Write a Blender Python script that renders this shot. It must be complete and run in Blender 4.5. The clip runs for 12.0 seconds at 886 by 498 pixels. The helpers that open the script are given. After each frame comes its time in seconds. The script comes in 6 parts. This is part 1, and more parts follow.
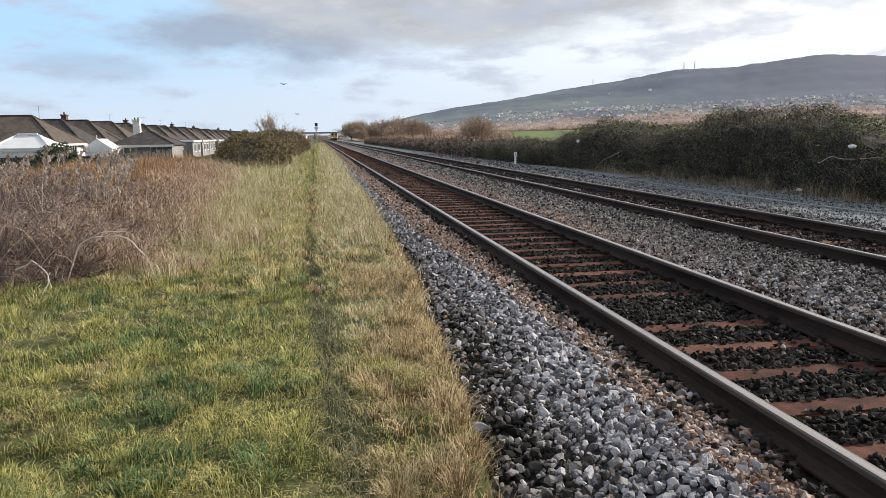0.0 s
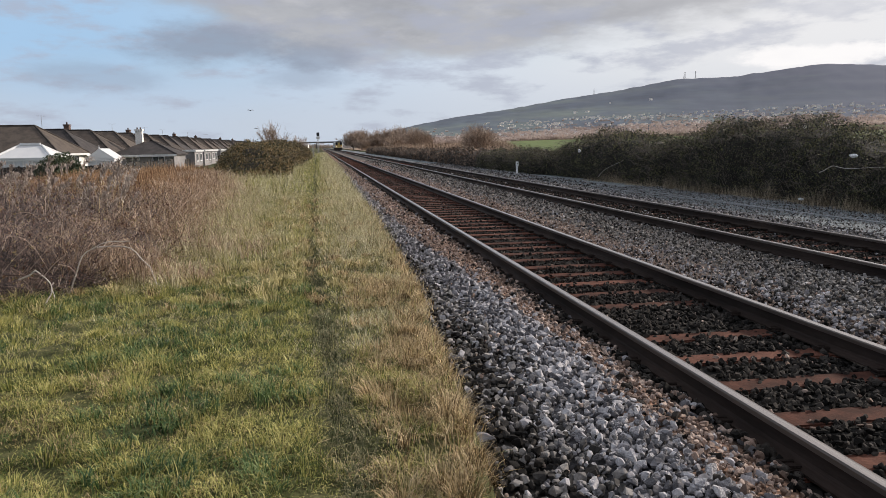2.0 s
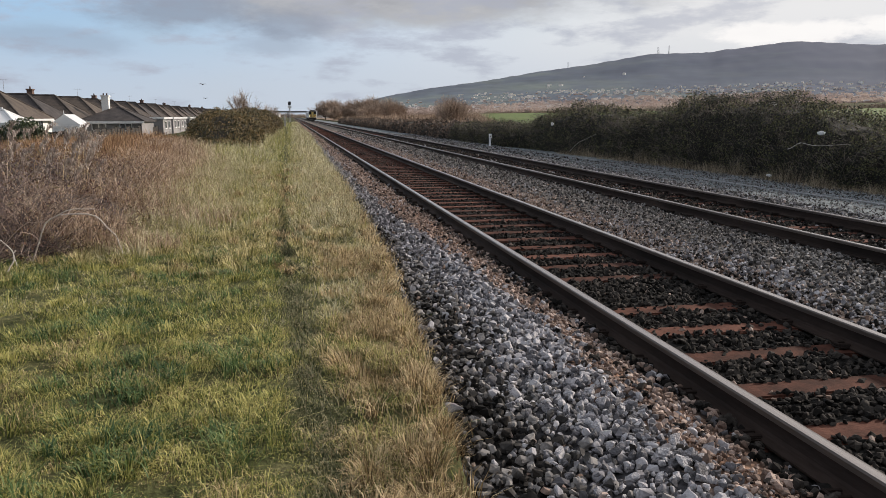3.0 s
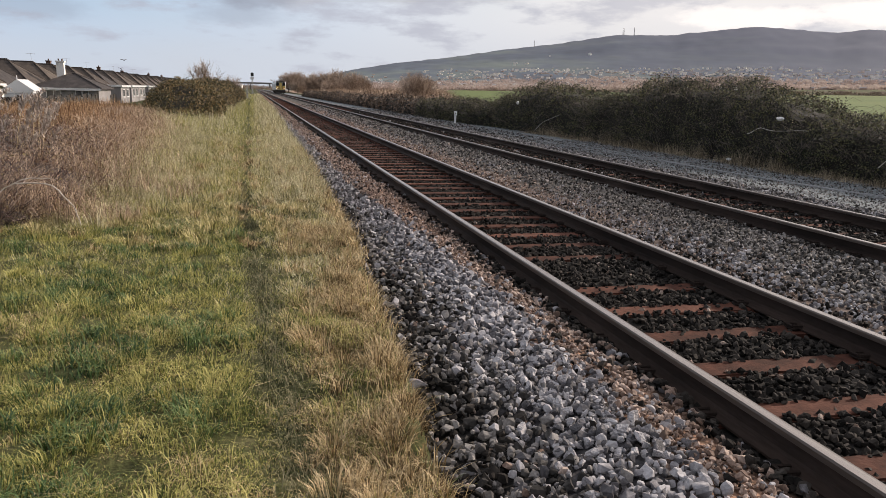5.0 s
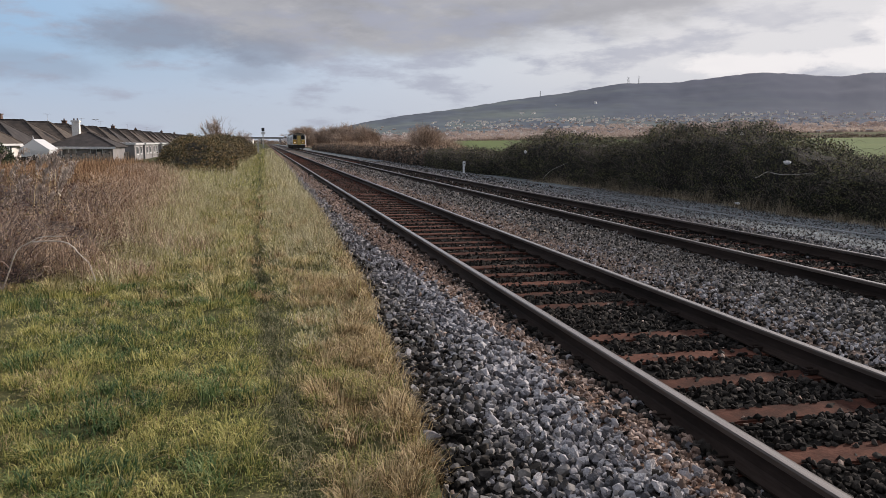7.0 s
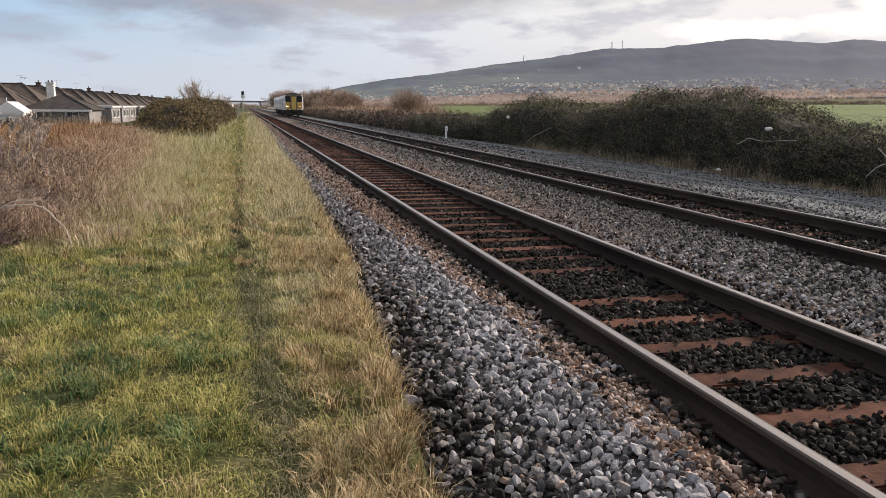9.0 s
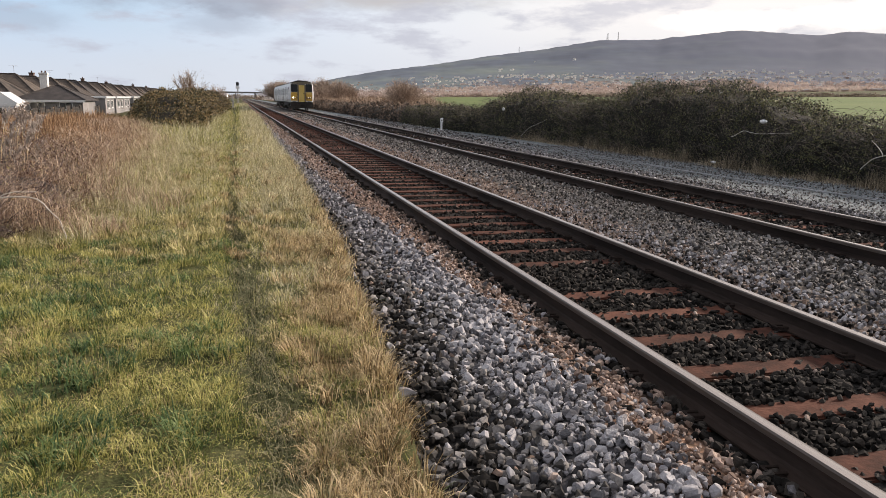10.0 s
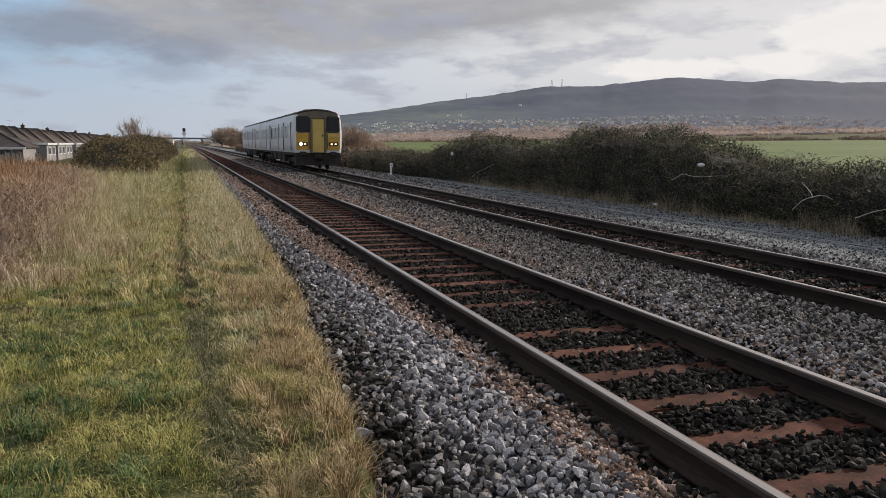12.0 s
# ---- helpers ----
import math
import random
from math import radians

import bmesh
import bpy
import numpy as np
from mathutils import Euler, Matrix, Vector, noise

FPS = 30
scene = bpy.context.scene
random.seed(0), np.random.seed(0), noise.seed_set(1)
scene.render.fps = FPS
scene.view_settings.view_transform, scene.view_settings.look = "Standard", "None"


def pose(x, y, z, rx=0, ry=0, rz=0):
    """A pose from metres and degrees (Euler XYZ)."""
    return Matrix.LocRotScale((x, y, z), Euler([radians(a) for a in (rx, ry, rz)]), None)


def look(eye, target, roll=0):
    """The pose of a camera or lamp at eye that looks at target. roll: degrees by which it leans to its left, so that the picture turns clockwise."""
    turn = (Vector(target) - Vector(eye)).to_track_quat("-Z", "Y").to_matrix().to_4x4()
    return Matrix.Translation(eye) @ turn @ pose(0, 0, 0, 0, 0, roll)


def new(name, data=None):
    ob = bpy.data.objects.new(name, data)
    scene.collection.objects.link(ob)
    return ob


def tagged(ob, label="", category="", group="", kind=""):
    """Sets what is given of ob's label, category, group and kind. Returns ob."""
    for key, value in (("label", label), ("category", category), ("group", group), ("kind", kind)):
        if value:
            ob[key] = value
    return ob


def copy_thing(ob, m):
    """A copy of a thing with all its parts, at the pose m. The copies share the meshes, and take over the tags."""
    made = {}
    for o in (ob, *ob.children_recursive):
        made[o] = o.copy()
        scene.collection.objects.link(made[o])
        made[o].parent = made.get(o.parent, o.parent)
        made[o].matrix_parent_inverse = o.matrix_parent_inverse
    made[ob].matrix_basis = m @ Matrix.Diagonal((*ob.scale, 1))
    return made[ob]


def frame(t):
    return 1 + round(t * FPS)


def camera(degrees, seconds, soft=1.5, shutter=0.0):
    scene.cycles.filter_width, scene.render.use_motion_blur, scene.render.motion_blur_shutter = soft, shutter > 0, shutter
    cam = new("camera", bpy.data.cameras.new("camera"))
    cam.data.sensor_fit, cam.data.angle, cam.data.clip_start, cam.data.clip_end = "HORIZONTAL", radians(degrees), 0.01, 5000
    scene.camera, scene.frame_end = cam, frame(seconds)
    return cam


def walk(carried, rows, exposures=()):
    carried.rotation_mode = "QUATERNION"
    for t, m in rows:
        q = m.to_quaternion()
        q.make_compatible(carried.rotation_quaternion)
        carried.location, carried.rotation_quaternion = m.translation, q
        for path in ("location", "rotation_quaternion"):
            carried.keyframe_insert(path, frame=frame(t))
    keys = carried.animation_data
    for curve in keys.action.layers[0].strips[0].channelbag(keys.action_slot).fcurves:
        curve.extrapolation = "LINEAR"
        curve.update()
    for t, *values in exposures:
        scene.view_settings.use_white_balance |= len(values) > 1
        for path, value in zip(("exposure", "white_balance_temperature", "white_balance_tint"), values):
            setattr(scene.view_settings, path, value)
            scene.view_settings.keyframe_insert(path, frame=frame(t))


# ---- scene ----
cam = camera(60.485, 12.0, soft=0.55)
walk(cam, [
    (0.0, pose(0.000, 0.000, 1.550, 81.493, 0.947, -9.256)),
    (0.5, pose(0.007, -0.001, 1.554, 81.945, 0.780, -9.657)),
    (1.0, pose(0.001, -0.010, 1.556, 82.257, 0.770, -10.128)),
    (1.5, pose(-0.004, -0.018, 1.562, 82.869, 0.952, -10.338)),
    (2.0, pose(-0.014, -0.005, 1.556, 82.194, 0.988, -9.152)),
    (2.5, pose(-0.001, 0.015, 1.550, 80.331, 0.378, -10.128)),
    (3.0, pose(0.000, 0.010, 1.546, 80.081, 0.088, -11.139)),
    (5.0, pose(-0.024, -0.002, 1.553, 78.368, -1.425, -13.708)),
    (5.5, pose(-0.029, -0.033, 1.573, 80.338, -0.910, -14.410)),
    (6.0, pose(-0.033, -0.042, 1.575, 81.529, -0.544, -13.821)),
    (6.5, pose(-0.035, -0.041, 1.570, 82.470, -0.137, -13.050)),
    (8.5, pose(-0.032, -0.006, 1.559, 79.688, -0.717, -13.912)),
    (9.0, pose(-0.023, -0.007, 1.555, 79.504, -0.551, -14.410)),
    (9.5, pose(-0.026, -0.004, 1.550, 78.781, -0.883, -14.111)),
    (10.0, pose(-0.022, -0.016, 1.565, 78.882, -0.692, -14.745)),
    (10.5, pose(-0.057, -0.017, 1.564, 81.436, -0.380, -15.435)),
    (11.0, pose(-0.046, -0.060, 1.573, 81.655, -0.505, -17.224)),
    (11.5, pose(-0.045, -0.119, 1.576, 81.517, -0.314, -17.045)),
    (12.0, pose(-0.081, -0.171, 1.588, 82.213, -0.439, -18.560)),
], exposures=[(0.0, 0.47, 6300, 9), (0.4, 0.39, 6320, 10), (1.0, 0.32, 6340, 11), (1.6, 0.13, 6350, 12), (2.5, 0.08, 6380, 11), (3.0, 0.07, 6420, 11), (5.0, 0.19, 6700, 14), (6.0, 0.04, 6420, 14), (6.5, -0.11, 6350, 14), (8.5, 0.20, 6650, 14), (9.5, 0.28, 6750, 14), (10.1, 0.36, 6750, 14), (10.6, 0.21, 6600, 13), (11.2, 0.07, 6500, 12), (12.0, -0.08, 6480, 12)])

# ---------------------------------------------------------------- world and sun
SUN_AZ, SUN_EL = 72.0, 24.0        # degrees to the right of the line, above the horizon


def make_world():
    w = bpy.data.worlds.new("sky")
    scene.world = w
    w.use_nodes = True
    nt = w.node_tree
    nt.nodes.clear()
    N, L = nt.nodes.new, nt.links.new
    out, bg = N("ShaderNodeOutputWorld"), N("ShaderNodeBackground")
    sky = N("ShaderNodeTexSky")
    sky.sky_type, sky.sun_disc = "NISHITA", False
    sky.sun_elevation, sky.sun_rotation = radians(SUN_EL), radians(SUN_AZ)
    co = N("ShaderNodeTexCoord")
    sep = N("ShaderNodeSeparateXYZ")
    L(co.outputs["Generated"], sep.inputs[0])

    def m(op, a, b=0.0, c=0.0):
        n = N("ShaderNodeMath")
        n.operation = op
        for i, v in enumerate((a, b, c)):
            if isinstance(v, (int, float)):
                n.inputs[i].default_value = v
            else:
                L(v, n.inputs[i])
        return n.outputs[0]

    def smooth(v, lo, hi, a=0.0, b=1.0):
        n = N("ShaderNodeMapRange")
        n.interpolation_type = "SMOOTHSTEP"
        L(v, n.inputs[0])
        for i, q in enumerate((lo, hi, a, b)):
            n.inputs[i + 1].default_value = q
        return n.outputs[0]

    def cloud_noise(scale, stretch, detail, rough, off=0.0):
        mp, n = N("ShaderNodeMapping"), N("ShaderNodeTexNoise")
        mp.inputs["Scale"].default_value = (scale, scale, scale * stretch)
        mp.inputs["Location"].default_value = (off, off * 0.7, off * 0.3)
        L(co.outputs["Generated"], mp.inputs[0])
        L(mp.outputs[0], n.inputs["Vector"])
        n.inputs["Scale"].default_value, n.inputs["Detail"].default_value, n.inputs["Roughness"].default_value = 1.0, detail, rough
        return n.outputs["Fac"]

    def mix(f, a, b):
        n = N("ShaderNodeMix")
        n.data_type = "RGBA"
        L(f, n.inputs[0])
        for s, v in ((n.inputs[6], a), (n.inputs[7], b)):
            if isinstance(v, tuple):
                s.default_value = (*v, 1)
            else:
                L(v, s)
        return n.outputs[2]

    x, z = sep.outputs[0], sep.outputs[2]
    az = m("MULTIPLY", m("ARCTAN2", x, sep.outputs[1]), 57.2958)
    el = m("MULTIPLY", m("ARCSINE", z), 57.2958)

    def bank(a, e, wa, we, noise_, rag=1.1, soft_=0.55):
        """A single cloud round a direction, ragged by noise: 0 to 1."""
        da, de = m("DIVIDE", m("SUBTRACT", az, a), wa), m("DIVIDE", m("SUBTRACT", el, e), we)
        r = m("SQRT", m("ADD", m("MULTIPLY", da, da), m("MULTIPLY", de, de)))
        r = m("ADD", r, m("MULTIPLY_ADD", noise_, -2 * rag, rag))
        return smooth(r, 1.0 - soft_, 1.0 + soft_, 1.0, 0.0)

    # clear sky between the clouds: the atmosphere, veiled by thin high cloud
    gain = N("ShaderNodeVectorMath")
    gain.operation = "SCALE"
    L(sky.outputs[0], gain.inputs[0])
    gain.inputs[3].default_value = 0.11
    veil = mix(smooth(x, -0.32, 0.55), (0.44, 0.66, 0.90), (0.94, 0.93, 0.92))
    base = mix(m("MULTIPLY", cloud_noise(5, 3, 3, 0.5, 3.1), 0.35), gain.outputs[0], veil)
    base = mix(smooth(cloud_noise(2.2, 3, 4, 0.55, 1.0), 0.15, 0.55, 0.45, 0.95), base, veil)
    # pale haze low over the horizon
    base = mix(smooth(z, 0.02, 0.13, 0.75, 0.0), base, (0.64, 0.69, 0.76))
    # the grey deck with a ragged lower edge
    n1 = cloud_noise(4.5, 3.2, 6, 0.58, 0.4)
    n2 = cloud_noise(17, 3.0, 4, 0.6, 2.0)
    edge = N("ShaderNodeValToRGB")
    L(m("MULTIPLY_ADD", x, 0.8, 0.4), edge.inputs[0])
    stops = [(0.0, 0.24), (0.12, 0.20), (0.20, 0.182), (0.30, 0.158), (0.36, 0.130), (0.42, 0.108), (0.54, 0.108), (0.66, 0.122), (0.80, 0.145), (1.0, 0.20)]
    els = edge.color_ramp.elements
    els[0].position, els[1].position = stops[0][0], stops[-1][0]
    els[0].color, els[1].color = (stops[0][1],) * 3 + (1,), (stops[-1][1],) * 3 + (1,)
    for p, v in stops[1:-1]:
        els.new(p).color = (v, v, v, 1)
    ragged = m("ADD", z, m("MULTIPLY_ADD", n1, 0.13, -0.065))
    ragged = m("ADD", ragged, m("MULTIPLY_ADD", n2, 0.03, -0.015))
    depth = m("SUBTRACT", ragged, edge.outputs[0])
    deck = smooth(depth, -0.02, 0.03)
    grey = mix(smooth(n1, 0.35, 0.65), (0.365, 0.372, 0.395), (0.52, 0.525, 0.54))
    grey = mix(smooth(n2, 0.50, 0.78, 0.0, 0.35), grey, (0.72, 0.71, 0.71))
    # it thins and brightens overhead
    grey = mix(smooth(z, 0.22, 0.6), grey, (0.72, 0.73, 0.76))
    base = mix(m("MULTIPLY", deck, 0.95), base, grey)
    # small detached clouds below it
    small = smooth(m("ADD", cloud_noise(9, 3.6, 6, 0.6, 5.7), m("MULTIPLY", smooth(z, 0.03, 0.11), 0.08)), 0.52, 0.72, 0.0, 0.7)
    base = mix(small, base, (0.47, 0.50, 0.59))
    # broken dark clouds under the deck, and white heaps over the hill
    n3 = cloud_noise(11, 2.6, 7, 0.62, 8.3)
    for a, e, wa, we, k in ((-7.5, 7.2, 5.5, 1.5, 0.75), (0.3, 6.6, 2.6, 1.2, 0.6), (-14.5, 5.0, 4.0, 0.8, 0.35), (-1.0, 5.0, 3.4, 0.8, 0.4)):
        base = mix(m("MULTIPLY", bank(a, e, wa, we, n3), k), base, (0.31, 0.35, 0.43))
    # bright cloud towards the sun
    bright = m("MULTIPLY", smooth(x, 0.30, 0.75), smooth(z, 0.02, 0.12))
    base = mix(m("MULTIPLY", bright, smooth(n1, 0.35, 0.6, 0.85, 0.25)), base, (0.92, 0.91, 0.90))
    for a, e, wa, we in ((35.0, 5.5, 4.5, 0.7), (42.0, 5.7, 4.0, 0.8), (47.0, 7.8, 5.0, 2.2), (58.0, 6.5, 6.0, 2.0)):
        base = mix(m("MULTIPLY", bank(a, e, wa, we, n3, 1.3, 0.35), 0.9), base, (1.12, 1.09, 1.05))
    L(base, bg.inputs[0])
    bg.inputs[1].default_value = 0.85
    L(bg.outputs[0], out.inputs[0])


make_world()
sun = new("sun", bpy.data.lights.new("sun", "SUN"))
sun.data.energy, sun.data.angle, sun.data.color = 5.0, radians(5.0), (1.0, 0.885, 0.755)
_a, _e = radians(SUN_AZ), radians(SUN_EL)
sun.matrix_world = look((0, 0, 60), (-math.sin(_a) * math.cos(_e), -math.cos(_a) * math.cos(_e), 60 - math.sin(_e)))

# ---------------------------------------------------------------- materials


def material(name, colors, scale=3.0, rough=0.8, metal=0.0, bump=0.3, bump_scale=40.0, island=0.0, per_object=0.0, detail=6, spec=0.5, stretch=(1, 1, 1), fine=0.25, translucent=0.0):
    """Noise between two or three colours, a finer grain over it, bump; island / per_object: lightness that varies from piece to piece."""
    mat = bpy.data.materials.new(name)
    mat.use_nodes = True
    nt = mat.node_tree
    N, L = nt.nodes.new, nt.links.new
    b = nt.nodes["Principled BSDF"]
    b.inputs["Roughness"].default_value, b.inputs["Metallic"].default_value = rough, metal
    b.inputs["Specular IOR Level"].default_value = spec
    co, mp = N("ShaderNodeTexCoord"), N("ShaderNodeMapping")
    mp.inputs["Scale"].default_value = stretch
    L(co.outputs["Object"], mp.inputs[0])
    n1 = N("ShaderNodeTexNoise")
    n1.inputs["Scale"].default_value, n1.inputs["Detail"].default_value = scale, detail
    L(mp.outputs[0], n1.inputs["Vector"])
    ramp = N("ShaderNodeValToRGB")
    els = ramp.color_ramp.elements
    k = len(colors)
    els[0].position, els[1].position = 0.30, 0.70
    els[0].color, els[1].color = (*colors[0], 1), (*colors[-1], 1)
    for i in range(1, k - 1):
        els.new(0.30 + 0.40 * i / (k - 1)).color = (*colors[i], 1)
    fac = n1.outputs["Fac"]
    if island or per_object:
        src = N("ShaderNodeNewGeometry").outputs["Random Per Island"] if island else N("ShaderNodeObjectInfo").outputs["Random"]
        add = N("ShaderNodeMath")
        add.operation = "MULTIPLY_ADD"
        L(src, add.inputs[0])
        add.inputs[1].default_value = island or per_object
        sub = N("ShaderNodeMath")
        sub.operation = "ADD"
        L(fac, sub.inputs[0])
        sub.inputs[1].default_value = -0.5 * (island or per_object)
        L(sub.outputs[0], add.inputs[2])
        fac = add.outputs[0]
    L(fac, ramp.inputs[0])
    n2 = N("ShaderNodeTexNoise")
    n2.inputs["Scale"].default_value, n2.inputs["Detail"].default_value = bump_scale, 4
    L(mp.outputs[0], n2.inputs["Vector"])
    col = ramp.outputs[0]
    if fine:
        mr = N("ShaderNodeMapRange")
        L(n2.outputs["Fac"], mr.inputs[0])
        mr.inputs[1].default_value, mr.inputs[2].default_value = 0.25, 0.75
        mr.inputs[3].default_value, mr.inputs[4].default_value = 1 - fine, 1 + fine
        vm = N("ShaderNodeVectorMath")
        vm.operation = "SCALE"
        L(col, vm.inputs[0])
        L(mr.outputs[0], vm.inputs[3])
        col = vm.outputs[0]
    L(col, b.inputs["Base Color"])
    if bump:
        bp = N("ShaderNodeBump")
        bp.inputs["Strength"].default_value, bp.inputs["Distance"].default_value = bump, 0.4 / bump_scale
        L(n2.outputs["Fac"], bp.inputs["Height"])
        L(bp.outputs[0], b.inputs["Normal"])
    if translucent:
        tr, mx = N("ShaderNodeBsdfTranslucent"), N("ShaderNodeMixShader")
        L(col, tr.inputs[0])
        mx.inputs[0].default_value = translucent
        L(b.outputs[0], mx.inputs[1])
        L(tr.outputs[0], mx.inputs[2])
        L(mx.outputs[0], nt.nodes["Material Output"].inputs[0])
    return mat


def glowing(name, color, strength):
    mat = bpy.data.materials.new(name)
    mat.use_nodes = True
    b = mat.node_tree.nodes["Principled BSDF"]
    b.inputs["Base Color"].default_value = (*color, 1)
    b.inputs["Emission Color"].default_value = (*color, 1)
    b.inputs["Emission Strength"].default_value = strength
    return mat


M = dict(
    soil=material("soil_and_turf", [(0.026, 0.030, 0.012), (0.062, 0.066, 0.026), (0.12, 0.112, 0.055)], 7, 0.95, bump=1.0, bump_scale=45, spec=0.1, fine=0.6),
    field=material("winter_pasture", [(0.080, 0.118, 0.036), (0.102, 0.138, 0.043), (0.135, 0.158, 0.060)], 0.02, 1.0, spec=0.2, bump=0.3, bump_scale=2),
    plain=material("far_plain", [(0.19, 0.135, 0.095), (0.29, 0.205, 0.145), (0.24, 0.20, 0.105)], 0.03, 0.95, bump=0.3, bump_scale=0.5),
    steel=material("rusty_rail_steel", [(0.017, 0.0122, 0.0105), (0.029, 0.021, 0.018), (0.052, 0.037, 0.031)], 5, 0.8, 0.0, spec=0.1, bump=0.3, bump_scale=60, stretch=(1, 0.15, 1)),
    brown_head=material("worn_brown_rail_head", [(0.050, 0.038, 0.032), (0.085, 0.066, 0.056)], 5, 0.36, 0.0, bump=0.2, bump_scale=60, stretch=(1, 0.1, 1)),
    polish=material("polished_rail_head", [(0.52, 0.45, 0.395), (0.68, 0.60, 0.535)], 4, 0.20, 1.0, bump=0.02, bump_scale=50, stretch=(1, 0.05, 1), fine=0.1),
    sleeper=material("rust_stained_sleeper", [(0.044, 0.019, 0.0135), (0.078, 0.032, 0.022), (0.115, 0.050, 0.035)], 6, 0.92, spec=0.12, bump=0.4, bump_scale=45, per_object=0.35),
    # distance haze is painted into the hill's blue-grey moorland colours
    hill=material("haze_blue_hill", [(0.032, 0.050, 0.084), (0.053, 0.077, 0.112), (0.104, 0.137, 0.130)], 0.0045, 1.0, spec=0.5, bump=0.0, bump_scale=0.02, fine=0.22, stretch=(1, 0.35, 4)),
)



def bed_material():
    """Crushed stone: shoulders darkened for the shaded gaps, rust-dusted beside the rails, grimy in between."""
    mat = material("old_ballast", [(0.45, 0.45, 0.45), (0.95, 0.95, 0.95), (1.6, 1.6, 1.6)], 14, 0.95, bump=1.0, bump_scale=28, fine=0.5, spec=0.12)
    nt = mat.node_tree
    N, L = nt.nodes.new, nt.links.new
    b = nt.nodes["Principled BSDF"]
    grain = b.inputs["Base Color"].links[0].from_socket
    co, sep, ramp, wob, add = N("ShaderNodeTexCoord"), N("ShaderNodeSeparateXYZ"), N("ShaderNodeValToRGB"), N("ShaderNodeTexNoise"), N("ShaderNodeMath")
    L(co.outputs["Object"], sep.inputs[0])
    L(co.outputs["Object"], wob.inputs["Vector"])
    wob.inputs["Scale"].default_value = 1.2
    add.operation = "MULTIPLY_ADD"
    L(wob.outputs["Fac"], add.inputs[0])
    add.inputs[1].default_value = 0.3
    L(sep.outputs[0], add.inputs[2])
    sc = N("ShaderNodeMath")
    sc.operation = "MULTIPLY_ADD"
    L(add.outputs[0], sc.inputs[0])
    sc.inputs[1].default_value, sc.inputs[2].default_value = 1 / 12, -0.15 / 12
    # p: shade in the gaps between the pale shoulder stones, put into the colour
    g, p, r, f = (0.016, 0.015, 0.014), (0.045, 0.044, 0.048), (0.21, 0.130, 0.092), (0.155, 0.174, 0.182)
    stops = [(0.0, g), (1.0, g), (1.25, p), (1.6, p), (1.74, r), (1.96, r), (2.08, g), (3.85, g), (4.0, (0.13, 0.098, 0.082)), (4.5, (0.13, 0.104, 0.090)), (4.8, (0.088, 0.080, 0.074)), (5.5, (0.074, 0.068, 0.064)), (7.85, g), (8.2, p), (8.9, p), (9.4, f), (12.0, f)]
    els = ramp.color_ramp.elements
    els[0].color, els[1].color = (*stops[0][1], 1), (*stops[-1][1], 1)
    for x, c in stops[1:-1]:
        els.new(x / 12).color = (*c, 1)
    L(sc.outputs[0], ramp.inputs[0])
    mx = N("ShaderNodeVectorMath")
    mx.operation = "MULTIPLY"
    L(ramp.outputs[0], mx.inputs[0])
    L(grain, mx.inputs[1])
    L(mx.outputs[0], b.inputs["Base Color"])
    return mat


M["ballast"] = bed_material()


def woods_and_shade(mat):
    """Conifer woods with cloud shade and haze painted in, over the hill's eastern shoulder."""
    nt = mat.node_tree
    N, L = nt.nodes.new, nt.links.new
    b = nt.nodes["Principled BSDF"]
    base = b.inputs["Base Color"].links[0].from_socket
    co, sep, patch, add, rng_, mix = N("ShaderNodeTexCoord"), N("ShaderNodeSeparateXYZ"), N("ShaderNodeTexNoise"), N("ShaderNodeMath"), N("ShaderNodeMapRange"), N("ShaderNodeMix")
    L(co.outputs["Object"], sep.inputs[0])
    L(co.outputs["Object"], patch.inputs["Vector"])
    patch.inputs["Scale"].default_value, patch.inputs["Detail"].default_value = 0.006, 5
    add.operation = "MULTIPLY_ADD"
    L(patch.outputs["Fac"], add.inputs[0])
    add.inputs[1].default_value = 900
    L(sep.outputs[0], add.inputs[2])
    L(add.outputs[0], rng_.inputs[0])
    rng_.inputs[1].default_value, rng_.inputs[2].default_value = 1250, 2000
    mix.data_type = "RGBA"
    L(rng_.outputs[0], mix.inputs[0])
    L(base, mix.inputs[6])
    # dark blue for woods, cloud shade and haze together
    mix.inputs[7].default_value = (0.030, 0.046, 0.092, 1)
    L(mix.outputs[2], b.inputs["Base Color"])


woods_and_shade(M["hill"])

# ---------------------------------------------------------------- mesh helpers


def obj(name, bm, mat=None, parent=None, label=""):
    me = bpy.data.meshes.new(name)
    bm.to_mesh(me)
    bm.free()
    ob = new(name, me)
    if mat:
        me.materials.append(mat)
    if parent:
        ob.parent = parent
    if label:
        ob["label"] = label
    return ob


part = obj


def raw(name, verts, faces, mat=None, parent=None, smooth=False):
    """A mesh from numpy arrays: verts (n, 3), faces (m, 3) or (m, 4)."""
    me = bpy.data.meshes.new(name)
    verts, faces = np.asarray(verts, np.float32), np.asarray(faces, np.int32)
    k = faces.shape[1]
    me.vertices.add(len(verts))
    me.vertices.foreach_set("co", verts.ravel())
    me.loops.add(faces.size)
    me.loops.foreach_set("vertex_index", faces.ravel())
    me.polygons.add(len(faces))
    me.polygons.foreach_set("loop_start", np.arange(len(faces), dtype=np.int32) * k)
    me.polygons.foreach_set("use_smooth", np.full(len(faces), smooth))
    me.update(calc_edges=True)
    ob = new(name, me)
    if mat:
        me.materials.append(mat)
    if parent:
        ob.parent = parent
    return ob


